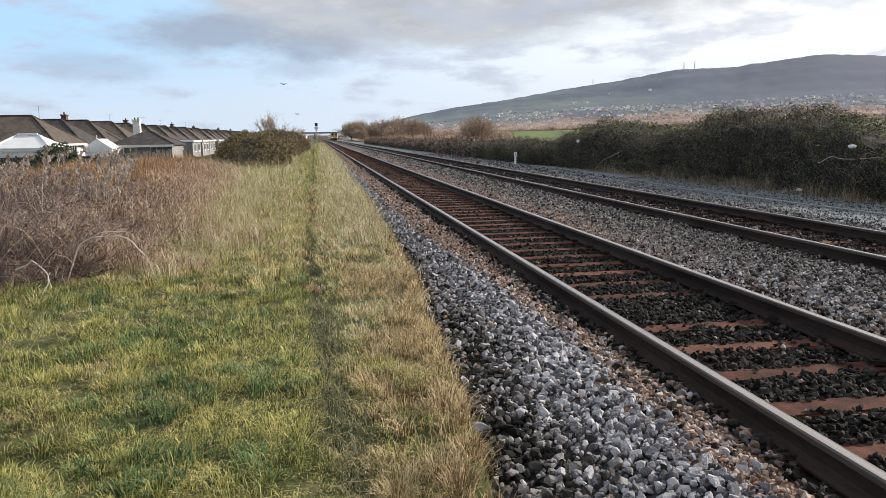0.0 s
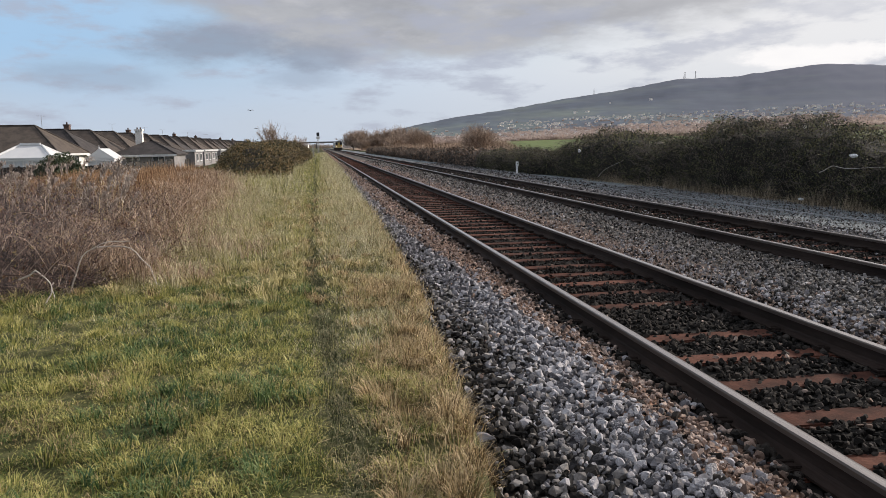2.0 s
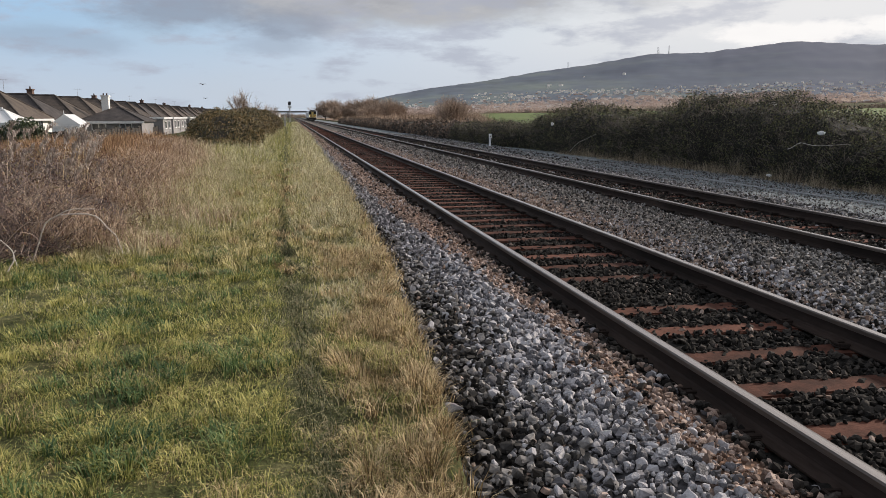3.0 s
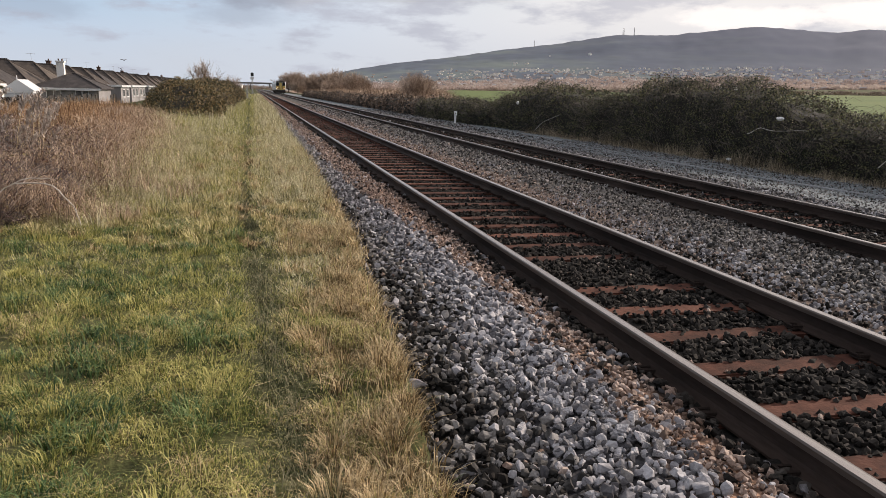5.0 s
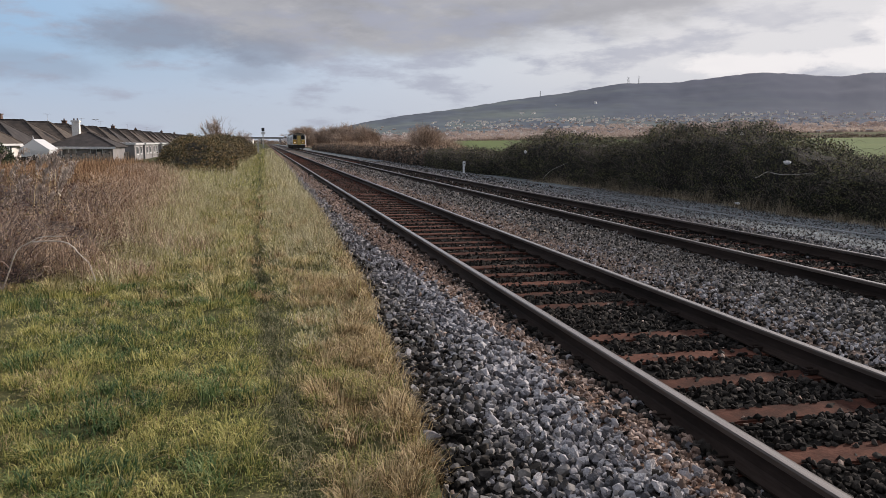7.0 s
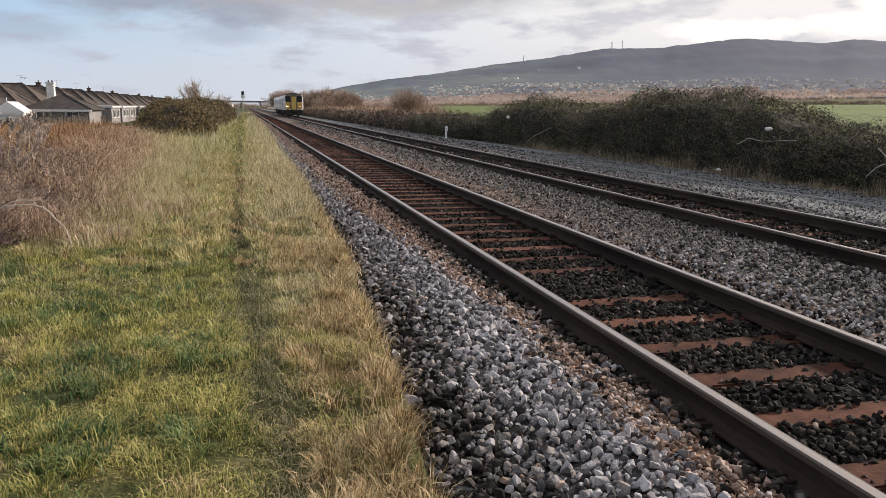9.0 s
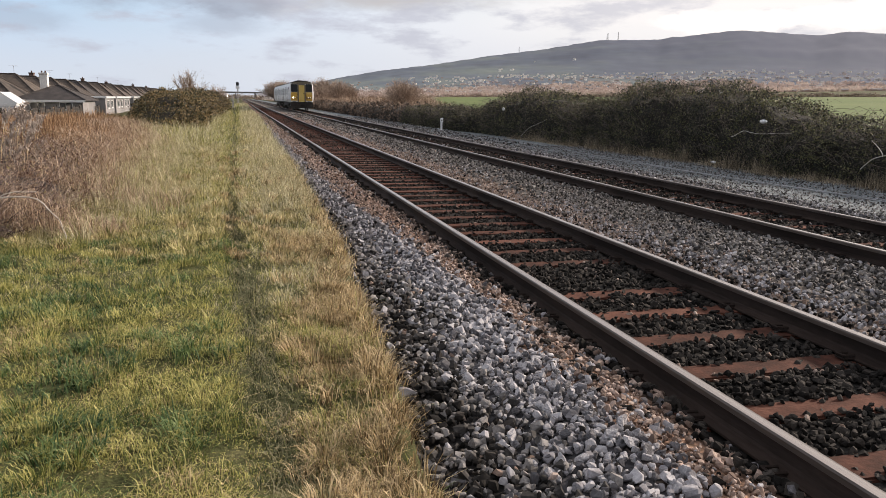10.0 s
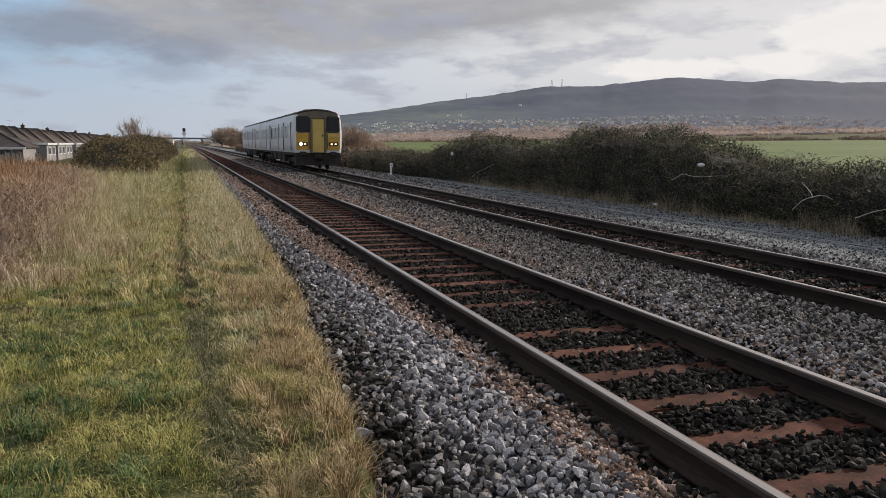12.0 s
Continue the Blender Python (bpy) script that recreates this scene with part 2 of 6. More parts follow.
def box(bm, x0, x1, y0, y1, z0, z1, bevel=0.0):
    r = bmesh.ops.create_cube(bm, size=1, matrix=Matrix.LocRotScale(((x0 + x1) / 2, (y0 + y1) / 2, (z0 + z1) / 2), None, (x1 - x0, y1 - y0, z1 - z0)))
    if bevel:
        es = list({e for v in r["verts"] for e in v.link_edges})
        bmesh.ops.bevel(bm, geom=es, offset=bevel, segments=2, affect="EDGES")
    return bm


def boxed(x0, x1, y0, y1, z0, z1, bevel=0.0):
    return box(bmesh.new(), x0, x1, y0, y1, z0, z1, bevel)


def tube(bm, a, b, r0, r1, seg=6):
    a, b = Vector(a), Vector(b)
    q = (b - a).to_track_quat("Z", "Y").to_matrix().to_4x4()
    bmesh.ops.create_cone(bm, segments=seg, radius1=r0, radius2=r1, depth=(b - a).length, cap_ends=True, matrix=Matrix.Translation((a + b) / 2) @ q)
    return bm


def empty(name, at=(0, 0, 0)):
    e = new(name)
    e.location = at
    e.empty_display_size = 0.2
    return e


rng = np.random.default_rng(7)


def sstep(a, lo, hi):
    t = np.clip((a - lo) / (hi - lo), 0, 1)
    return t * t * (3 - 2 * t)


def vnoise(x, y, scale, seed=0.0):
    """Smooth noise of the plan, about -1 to 1, from crossed waves."""
    x, y = np.asarray(x, float) / scale + seed, np.asarray(y, float) / scale - seed * 1.7
    return (np.sin(1.9 * x + 1.3 * np.sin(1.1 * y + seed)) + np.sin(2.3 * y + 1.7 * np.sin(0.9 * x - seed)) + np.sin(1.3 * (x + y) + 1.1 * np.sin(2.1 * (x - y)))) / 3


def turf_edge(y):
    """Where the turf gives way to the ballast."""
    return np.interp(y, [2, 3.1, 5, 8.2, 13, 24, 58, 140], [0.62, 0.66, 0.78, 0.95, 1.02, 1.15, 1.4, 1.5])


def path_x(y):
    """Middle of the narrow trodden line."""
    return np.interp(y, [2, 3.5, 5.2, 6.5, 9, 13, 42, 99], [0.09, 0.08, 0.04, -0.05, -0.17, -0.18, -0.32, -0.6]) + 0.03 * np.sin(y * 0.9) + 0.03 * np.sin(y * 2.3 + 1) + 0.02 * np.sin(y * 5.1)


def path_w(y):
    return np.interp(y, [2, 5, 7, 9, 40, 99], [0.12, 0.12, 0.10, 0.08, 0.10, 0.16]) * (1 + 0.45 * vnoise(y, y, 0.5, 29.0))


def ground_z(x, y):
    x, y = np.asarray(x, float), np.asarray(y, float)
    left = 0.02 + 0.025 * vnoise(x, y, 0.7) + 0.05 * vnoise(x, y, 3.0, 2.0) + 0.10 * sstep(-x, 2.0, 5.0)
    left = left + 0.018 * vnoise(x, y, 0.21, 4.0) - (0.025 + 0.055 * sstep(y, 6, 9)) * np.exp(-((x - path_x(y)) / path_w(y)) ** 2)
    left = left - 1.0 * sstep(-x, 9, 17)
    right = -0.22 + 0.021 * np.clip(x - 14, 0, 198) + 0.027 * np.clip(x - 212, 0, 4000)
    left = left + 0.03 * sstep(x, 0.2, 0.7)
    bed = sstep(x - turf_edge(y), 0.0, 0.22)
    z = left * (1 - bed) + -0.42 * bed
    far = sstep(x, 12.6, 13.4)
    return z * (1 - far) + right * far


def grid_sheet(name, xs, ys, zf, mat, smooth=True):
    X, Y = np.meshgrid(xs, ys)
    v = np.stack([X, Y, zf(X, Y)], -1).reshape(-1, 3)
    nx, ny = len(xs), len(ys)
    i = (np.arange(ny - 1)[:, None] * nx + np.arange(nx - 1)[None]).ravel()
    return raw(name, v, np.stack([i, i + 1, i + nx + 1, i + nx], 1), mat, smooth=smooth)


# ---------------------------------------------------------------- ground, hill, fields
xs = np.concatenate([-np.geomspace(30, 4800, 20)[::-1], np.arange(-28, -6, 0.8), np.arange(-6, 1.4, 0.09), np.arange(1.5, 15, 0.4), np.geomspace(16, 4800, 30)])
ys = np.concatenate([-np.geomspace(8, 4800, 14)[::-1], np.arange(-6, 2, 0.5), np.arange(2, 14, 0.1), np.arange(14, 40, 0.5), np.geomspace(41, 4800, 50)])
ground = tagged(grid_sheet("ground", xs, ys, ground_z, M["soil"]), "rough grassy ground beside the railway", "ground", kind="structure")

fx, fy = np.geomspace(15, 212, 30), np.concatenate([np.arange(-40, 140, 10.0), np.geomspace(140, 800, 30)])


def masked_sheet(name, xs, ys, zf, inside, mat):
    """A grid sheet of which only the cells inside a boundary are kept."""
    X, Y = np.meshgrid(xs, ys)
    v = np.stack([X, Y, zf(X, Y)], -1).reshape(-1, 3)
    nx = len(xs)
    i = (np.arange(len(ys) - 1)[:, None] * nx + np.arange(nx - 1)[None]).ravel()
    f = np.stack([i, i + 1, i + nx + 1, i + nx], 1)
    mid = v[f].mean(1)
    return raw(name, v, f[inside(mid[:, 0], mid[:, 1])], mat, smooth=True)


tagged(masked_sheet("field", fx, fy, lambda x, y: ground_z(x, y) + 0.30 + 0.1 * vnoise(x, y, 60), lambda x, y: x > 0.255 * y, M["field"]), "bright green winter pasture behind the hedge", "field", kind="structure")
tagged(masked_sheet("rough_grazing", fx, fy, lambda x, y: ground_z(x, y) + 0.26 + 0.1 * vnoise(x, y, 60), lambda x, y: (x <= 0.255 * y) & (y > 60), M["plain"]), "tan rough grazing between the railway and the pasture", "field", kind="structure")

CREST = [(-4, -0.4), (1, -0.3), (4, 0.75), (7, 1.45), (10, 2.0), (14, 2.5), (18, 3.15), (22, 3.65), (26, 4.3), (30, 4.3), (33.4, 4.7), (35.3, 4.86), (37.3, 4.7), (40.2, 4.42), (42, 4.62), (46, 4.25), (60, 4.1), (90, 3.0)]


def hill_z(az, r):
    crest = np.interp(az, [a for a, e in CREST], [e for a, e in CREST]) + 0.07 * np.exp(-((az - 30.8) / 0.5) ** 2)
    u = sstep(r, 1150, 3000)
    el = -0.15 + (crest + 0.15) * (0.35 * u + 0.65 * np.clip((r - 1150) / 1850, 0, 1)) - 1.6 * np.clip((r - 3000) / 1000, 0, 2) ** 2
    el = el + 0.10 * u * vnoise(az * 20, r, 160) * (1 - sstep(r, 2500, 3000)) + 0.035 * u * vnoise(az * 40, r * 0.2, 14, 1.0)
    return 1.55 + r * np.tan(np.radians(el))


azs, rs = np.arange(-4, 90, 0.25), np.concatenate([np.arange(1150, 3100, 50), np.arange(3100, 4300, 200)])
A, R = np.meshgrid(azs, rs)
hv = np.stack([R * np.sin(np.radians(A)), R * np.cos(np.radians(A)), hill_z(A, R)], -1).reshape(-1, 3)
hi = (np.arange(len(rs) - 1)[:, None] * len(azs) + np.arange(len(azs) - 1)[None]).ravel()
tagged(raw("hill", hv, np.stack([hi, hi + len(azs), hi + len(azs) + 1, hi + 1], 1), M["hill"], smooth=True), "long moorland hill on the horizon, haze painted into its colour", "hill", kind="structure")

# ---------------------------------------------------------------- track
RAIL_TOP = 0.12
RAILS = (2.275, 3.780, 6.249, 7.754)


def bed_z(x):
    """Top of the ballast across the two tracks."""
    px = [0.50, 0.85, 1.25, 1.60, 1.95, 2.12, 2.2, 2.4, 3.0, 3.6, 3.85, 3.95, 4.2, 4.7, 5.4, 5.9, 6.1, 6.2, 6.4, 7.0, 7.6, 7.85, 8.3, 8.9, 9.4, 10.2, 11.3, 13.3]
    pz = [-0.07, -0.03, 0.0, 0.035, 0.01, -0.02, -0.055, -0.055, -0.046, -0.055, -0.055, -0.03, 0.0, 0.02, 0.0, -0.02, -0.03, -0.06, -0.06, -0.05, -0.06, -0.04, -0.02, -0.05, -0.11, -0.14, -0.165, -0.18]
    return np.interp(x, px, pz)


bx = np.concatenate([np.arange(0.5, 11.3, 0.12), [11.4, 11.9, 12.4, 12.9, 13.3]])
by = np.concatenate([np.arange(-12, 40, 0.4), np.geomspace(41, 900, 60)])
bed = tagged(grid_sheet("ballast_bed", bx, by, lambda x, y: bed_z(x) - 0.012 + 0.012 * vnoise(x, y, 0.3), M["ballast"]), "bed of crushed stone ballast under two tracks", "ballast", kind="structure")


def extruded(name, prof, mat, parent=None, polished=()):
    yy = [-14.0, 3.0, 12.0, 40.0, 120.0, 500.0, 1000.0]
    bm = bmesh.new()
    rings = [[bm.verts.new((a, y, b - 0.1595)) for a, b in prof] for y in yy]
    n = len(prof)
    for r0, r1 in zip(rings, rings[1:]):
        for i in range(n):
            f = bm.faces.new((r0[i], r0[(i + 1) % n], r1[(i + 1) % n], r1[i]))
            f.material_index = 1 if i in polished else 0
    bm.faces.new(rings[0])
    bm.faces.new(rings[-1][::-1])
    bmesh.ops.recalc_face_normals(bm, faces=bm.faces[:])
    ob = obj(name, bm, mat, parent)
    ob.data.materials.append(M["polish"])
    return ob


def make_rail(x):
    root = empty("rail", (x, 0, RAIL_TOP))
    low = [(-0.070, 0.0), (-0.070, 0.012), (-0.020, 0.030), (-0.010, 0.045), (-0.010, 0.116)]
    extruded("foot_and_web", low + [(-a, b) for a, b in low[::-1]], M["steel"], root)
    head = [(-0.012, 0.1165), (-0.035, 0.122), (-0.035, 0.148), (-0.028, 0.157), (-0.015, 0.1595)]
    extruded("rail_head", head + [(-a, b) for a, b in head[::-1]], M["brown_head"], root, (3, 4))["label"] = "rail head with a polished running surface"
    return tagged(root, "rust-brown flat-bottomed rail with a polished top, on sleepers", "rail", "rails of the two tracks")


rails = [make_rail(x) for x in RAILS]

SLEEPER_Y0, PITCH = 3.21, 0.623


def make_sleeper():
    bm = boxed(-1.30, 1.30, -0.115, 0.115, -0.16, 0.0, 0.012)
    for v in bm.verts:
        v.co.y += 0.012 * math.sin(9 * v.co.x)
    return obj("sleeper", bm, M["sleeper"])


sl = make_sleeper()
SLEEPER_Z = RAIL_TOP - 0.1595 - 0.004
for track, (xc, dz, n, lab) in enumerate([(3.0275, 0.0, 190, "rust-stained sleeper half sunk in ballast of the near track"), (7.0015, -0.012, 110, "dark weathered sleeper half sunk in ballast of the far track")]):
    for i in range(-6, n):
        sunk = 0.05 if (track == 0 and i == 5) else 0.0
        m_ = pose(xc, SLEEPER_Y0 + PITCH * i + 0.3 * track, SLEEPER_Z + dz - sunk, 0, 0, random.uniform(-0.6, 0.6))
        ob = sl if (track == 0 and i == -6) else copy_thing(sl, m_)
        ob.matrix_basis = m_
        tagged(ob, lab, "sleeper", "sleepers of the %s track" % ("near", "far")[track])
clip = boxed(-0.045, 0.045, -0.05, 0.05, 0.0, 0.022, 0.008)
tube(clip, (-0.04, -0.03, 0.03), (0.045, -0.03, 0.022), 0.010, 0.010, 6)
tube(clip, (-0.04, 0.03, 0.03), (0.045, 0.03, 0.022), 0.010, 0.010, 6)
tube(clip, (-0.04, -0.035, 0.03), (-0.04, 0.035, 0.03), 0.010, 0.010, 6)
clip_ob = obj("rail_clip", clip, M["steel"])
clip_mesh = clip_ob.data
bpy.data.objects.remove(clip_ob)
for k, r in enumerate(rails):
    for i in range(-3, 22):
        for s in (-1, 1):
            q = new("rail_clip", clip_mesh)
            q.parent = r
            q.matrix_basis = pose(s * 0.095, SLEEPER_Y0 + PITCH * i + 0.3 * (k > 1), -0.163 + 0.006, 0, 0, 0 if s < 0 else 180)
vs, fs = [], []
for xc in (3.0275, 7.0015):
    for y in np.arange(72 if xc > 5 else 122, 400, PITCH):
        k = len(vs)
        vs += [(xc - 0.66, y - 0.11, SLEEPER_Z), (xc + 0.66, y - 0.11, SLEEPER_Z), (xc + 0.66, y + 0.11, SLEEPER_Z), (xc - 0.66, y + 0.11, SLEEPER_Z)]
        fs.append((k, k + 1, k + 2, k + 3))
tagged(raw("distant_sleepers", vs, fs, M["sleeper"]), "rust-stained sleepers far along the line", "sleepers", kind="stuff")
# ---------------------------------------------------------------- scatter helpers


def hull_shapes(count, points, flat, seed):
    """Angular stones of radius about 1: (verts, tris) each."""
    r = np.random.default_rng(seed)
    shapes = []
    for _ in range(count):
        p = r.normal(size=(points, 3))
        p /= np.linalg.norm(p, axis=1)[:, None]
        p *= r.uniform(0.86, 1.06, (points, 1)) * np.array([1.15, 0.92, flat])
        bm = bmesh.new()
        for q in p:
            bm.verts.new(q)
        res = bmesh.ops.convex_hull(bm, input=bm.verts[:])
        bmesh.ops.delete(bm, geom=[g for g in res["geom_interior"] if isinstance(g, bmesh.types.BMVert)], context="VERTS")
        bmesh.ops.triangulate(bm, faces=bm.faces[:])
        bmesh.ops.recalc_face_normals(bm, faces=bm.faces[:])
        bm.verts.index_update()
        shapes.append((np.array([v.co[:] for v in bm.verts]), np.array([[v.index for v in f.verts] for f in bm.faces])))
        bm.free()
    return shapes


def random_turns(n):
    q = rng.normal(size=(n, 4))
    q /= np.linalg.norm(q, axis=1)[:, None]
    w, x, y, z = q.T
    return np.stack([1 - 2 * (y * y + z * z), 2 * (x * y - z * w), 2 * (x * z + y * w), 2 * (x * y + z * w), 1 - 2 * (x * x + z * z), 2 * (y * z - x * w), 2 * (x * z - y * w), 2 * (y * z + x * w), 1 - 2 * (x * x + y * y)], 1).reshape(n, 3, 3)


def scatter(name, shapes, pos, size, mat, parent=None):
    """One mesh of many turned copies of the shapes."""
    n, V, F, k = len(pos), [], [], 0
    which = rng.integers(0, len(shapes), n)
    turn = random_turns(n)
    for s, (v, f) in enumerate(shapes):
        idx = np.nonzero(which == s)[0]
        if not len(idx):
            continue
        w = np.einsum("nij,vj->nvi", turn[idx], v) * size[idx, None, None] + pos[idx, None, :]
        F.append((f[None] + (k + np.arange(len(idx)) * len(v))[:, None, None]).reshape(-1, 3))
        V.append(w.reshape(-1, 3))
        k += len(idx) * len(v)
    return raw(name, np.concatenate(V), np.concatenate(F), mat, parent)


def blades(name, base, height, width, lean, mat, bend=0.5, plain=False):
    """Grass: each blade bends over towards a random side; plain: one triangle a blade, for grass far off."""
    n = len(base)
    a = rng.uniform(0, 2 * np.pi, n)
    d = np.stack([np.cos(a), np.sin(a), np.zeros(n)], 1)
    s = np.stack([-np.sin(a), np.cos(a), np.zeros(n)], 1) * (width / 2)[:, None]
    up = np.array([0, 0, 1.0])
    mid = base + up * (height * 0.6)[:, None] + d * (lean * height * 0.3)[:, None]
    tip = base + up * (height * (1 - bend * 0.35 * np.abs(lean)))[:, None] + d * (lean * height)[:, None]
    if plain:
        return raw(name, np.stack([base - s, base + s, tip], 1).reshape(-1, 3), np.arange(3 * n).reshape(-1, 3), mat)
    v = np.stack([base - s, base + s, mid - s * 0.75, mid + s * 0.75, tip], 1).reshape(-1, 3)
    f = (np.array([[0, 1, 2], [1, 3, 2], [2, 3, 4]])[None] + (np.arange(n) * 5)[:, None, None]).reshape(-1, 3)
    return raw(name, v, f, mat)


def stems(name, lines, radius, mat, parent=None):
    """Thin three-sided stems along polylines (n, k, 3), thinner to the tip."""
    n, k, _ = lines.shape
    t = np.gradient(lines, axis=1)
    t /= np.linalg.norm(t, axis=2)[..., None] + 1e-9
    ref = np.array([0.31, 0.52, 0.79])
    u = np.cross(t, ref)
    u /= np.linalg.norm(u, axis=2)[..., None] + 1e-9
    w = np.cross(t, u)
    r = radius[:, None] * np.linspace(1, 0.35, k)[None]
    ring = [lines + r[..., None] * (np.cos(a) * u + np.sin(a) * w) for a in (0, 2.094, 4.189)]
    v = np.stack(ring, 2).reshape(-1, 3)
    i = (np.arange(n)[:, None] * k + np.arange(k - 1)[None]).ravel() * 3
    f = np.concatenate([np.stack([i + a, i + (a + 1) % 3, i + 3 + (a + 1) % 3, i + 3 + a], 1) for a in range(3)])
    return raw(name, v, f, mat, parent)


def leaves(name, pos, size, mat, parent=None):
    n = len(pos)
    q = np.array([[-1, 0, 0], [0, -0.55, 0.12], [1, 0, 0], [0, 0.55, 0.12]])
    v = np.einsum("nij,vj->nvi", random_turns(n), q) * size[:, None, None] + pos[:, None]
    i = np.arange(n)[:, None] * 4
    return raw(name, v.reshape(-1, 3), i + np.array([[0, 1, 2, 3]]), mat, parent)


def arcs(base, reach, rise, k=6, wob=0.05):
    """Arching shoots from base points: up, over and down."""
    n = len(base)
    a = rng.uniform(0, 2 * np.pi, n)
    s = np.linspace(0, 1, k)[None]
    out = reach[:, None] * s
    z = rise[:, None] * (np.sin(s * rng.uniform(1.6, 2.9, (n, 1))))
    p = np.stack([np.cos(a)[:, None] * out, np.sin(a)[:, None] * out, z], 2) + base[:, None]
    return p + rng.normal(0, wob, p.shape) * np.linspace(0, 1, k)[None, :, None]


# ---------------------------------------------------------------- ballast stones
pale = material("pale_limestone", [(0.09, 0.087, 0.093), (0.225, 0.218, 0.231), (0.39, 0.38, 0.395)], 9, 0.95, bump=0.5, bump_scale=90, island=0.75, spec=0.25)
dark = material("grimy_stone", [(0.009, 0.0082, 0.0075), (0.0205, 0.018, 0.0162), (0.050, 0.044, 0.039)], 9, 0.9, bump=0.4, bump_scale=90, island=0.9, spec=0.12)
rusty = material("rust_dusted_stone", [(0.13, 0.088, 0.068), (0.25, 0.178, 0.142), (0.38, 0.295, 0.25)], 9, 0.95, bump=0.4, bump_scale=90, island=0.9)
grey = material("weathered_grey_stone", [(0.030, 0.028, 0.0265), (0.098, 0.091, 0.086), (0.23, 0.217, 0.208)], 9, 0.9, bump=0.4, bump_scale=90, island=0.9, spec=0.2)
SHAPES = hull_shapes(20, 14, 0.74, 3)
FAR_SHAPES = hull_shapes(10, 7, 0.75, 4)


def stone_field(x0, x1, y0, y1, per_m2, size):
    n = int((x1 - x0) * (y1 - y0) * per_m2)
    x, y = rng.uniform(x0, x1, n), rng.uniform(y0, y1, n)
    s = size * np.clip(rng.lognormal(0, 0.26, n), 0.5, 1.5)
    return np.stack([x, y, bed_z(x) + 0.012 * vnoise(x, y, 0.3) + rng.uniform(-0.3, 0.7, n) * s], 1), s


P, S = [], []
for args in [(0.58, 2.2, -4, 2.0, 260, 0.03), (2.36, 3.70, -4, 1.6, 220, 0.028), (3.87, 6.16, -4, 3.2, 120, 0.03), (0.58, 2.2, 2.0, 9, 640, 0.0262), (0.58, 1.9, 2.0, 7, 420, 0.017), (0.72, 2.2, 9, 16, 420, 0.026), (0.75, 2.2, 16, 34, 220, 0.034), (0.9, 2.2, 34, 75, 70, 0.05),
             (2.36, 3.70, 1.6, 9, 620, 0.0225), (2.36, 3.70, 9, 16, 430, 0.026), (2.36, 3.70, 16, 30, 260, 0.026), (2.36, 3.70, 30, 60, 90, 0.036),
             (3.87, 6.16, 3.2, 12, 470, 0.0215), (3.87, 6.16, 12, 22, 180, 0.029), (3.87, 6.16, 22, 45, 100, 0.036), (3.87, 6.16, 45, 80, 30, 0.06),
             (6.34, 7.67, 5, 14, 400, 0.025), (6.34, 7.67, 14, 28, 260, 0.03), (6.34, 7.67, 28, 60, 90, 0.045),
             (7.84, 9.4, 6.5, 18, 250, 0.028), (7.84, 9.5, 18, 34, 140, 0.033), (9.3, 12.9, 8, 28, 160, 0.018), (7.9, 11.4, 28, 70, 26, 0.045), (1.70, 2.04, 2.0, 12, 900, 0.013), (1.70, 2.06, 12, 30, 300, 0.02), (1.7, 2.08, 30, 80, 70, 0.035), (3.95, 4.5, 4, 20, 200, 0.017)]:
    p, s = stone_field(*args)
    P.append(p), S.append(s)
P, S = np.concatenate(P), np.concatenate(S)
open_ = P[:, 0] > turf_edge(P[:, 1]) - 0.05
P, S = P[open_], S[open_]


def on_sleeper(p, xc, shift):
    d = (p[:, 1] - SLEEPER_Y0 - shift + PITCH / 2) % PITCH - PITCH / 2
    return (np.abs(p[:, 0] - xc) < 0.60 + 0.08 * vnoise(p[:, 1], p[:, 0], 0.2)) & (np.abs(d) < 0.078 + 0.024 * sstep(p[:, 1], 6, 12) + 0.034 * vnoise(p[:, 0], p[:, 1], 0.12))


hidden = np.abs(P[:, 1] - SLEEPER_Y0 - 5 * PITCH) < 0.3
bare = (on_sleeper(P, 3.0275, 0.0) & (rng.random(len(P)) < 0.97) & ~hidden) | (on_sleeper(P, 7.0015, 0.3) & (rng.random(len(P)) < 0.85))
P, S = P[~bare], S[~bare]
x, u = P[:, 0] + 0.10 * vnoise(P[:, 0], P[:, 1], 0.8), rng.random(len(P))
x = x + 0.22 * sstep(P[:, 1], 7, 14) * (x < 2.2) * (x > 1.2)
w_pale = np.interp(x, [1.02, 1.24, 1.42, 1.68, 1.8, 2.0, 4.05, 4.4, 4.8, 5.2, 7.9, 8.2, 9.0, 9.5], [0.05, 0.42, 0.94, 0.94, 0.40, 0.06, 0.40, 0.62, 0.26, 0.03, 0.03, 0.40, 0.40, 0.14])
w_rust = np.interp(x, [1.4, 1.66, 1.80, 2.05, 2.15, 2.4, 3.7, 3.9, 4.4, 4.7, 5.2, 7.9, 8.3], [0.04, 0.50, 0.88, 0.35, 0.12, 0.05, 0.05, 0.90, 0.90, 0.34, 0.03, 0.06, 0.02])
w_rust = np.where(x > 3.8, w_rust * (0.35 + 0.65 * sstep(P[:, 1], 6, 13)), w_rust)
w_rust = np.where((x > 2.3) & (x < 3.8), 0.04, w_rust)
w_pale = np.where((x > 3.8) & (x < 4.9), w_pale * (1 - 0.75 * sstep(P[:, 1], 6, 13)), w_pale)
sand = (x > 1.78) & (x < 2.02)
w_pale, w_rust = np.where(sand, 0.12, w_pale), np.where(sand, 0.92, w_rust)
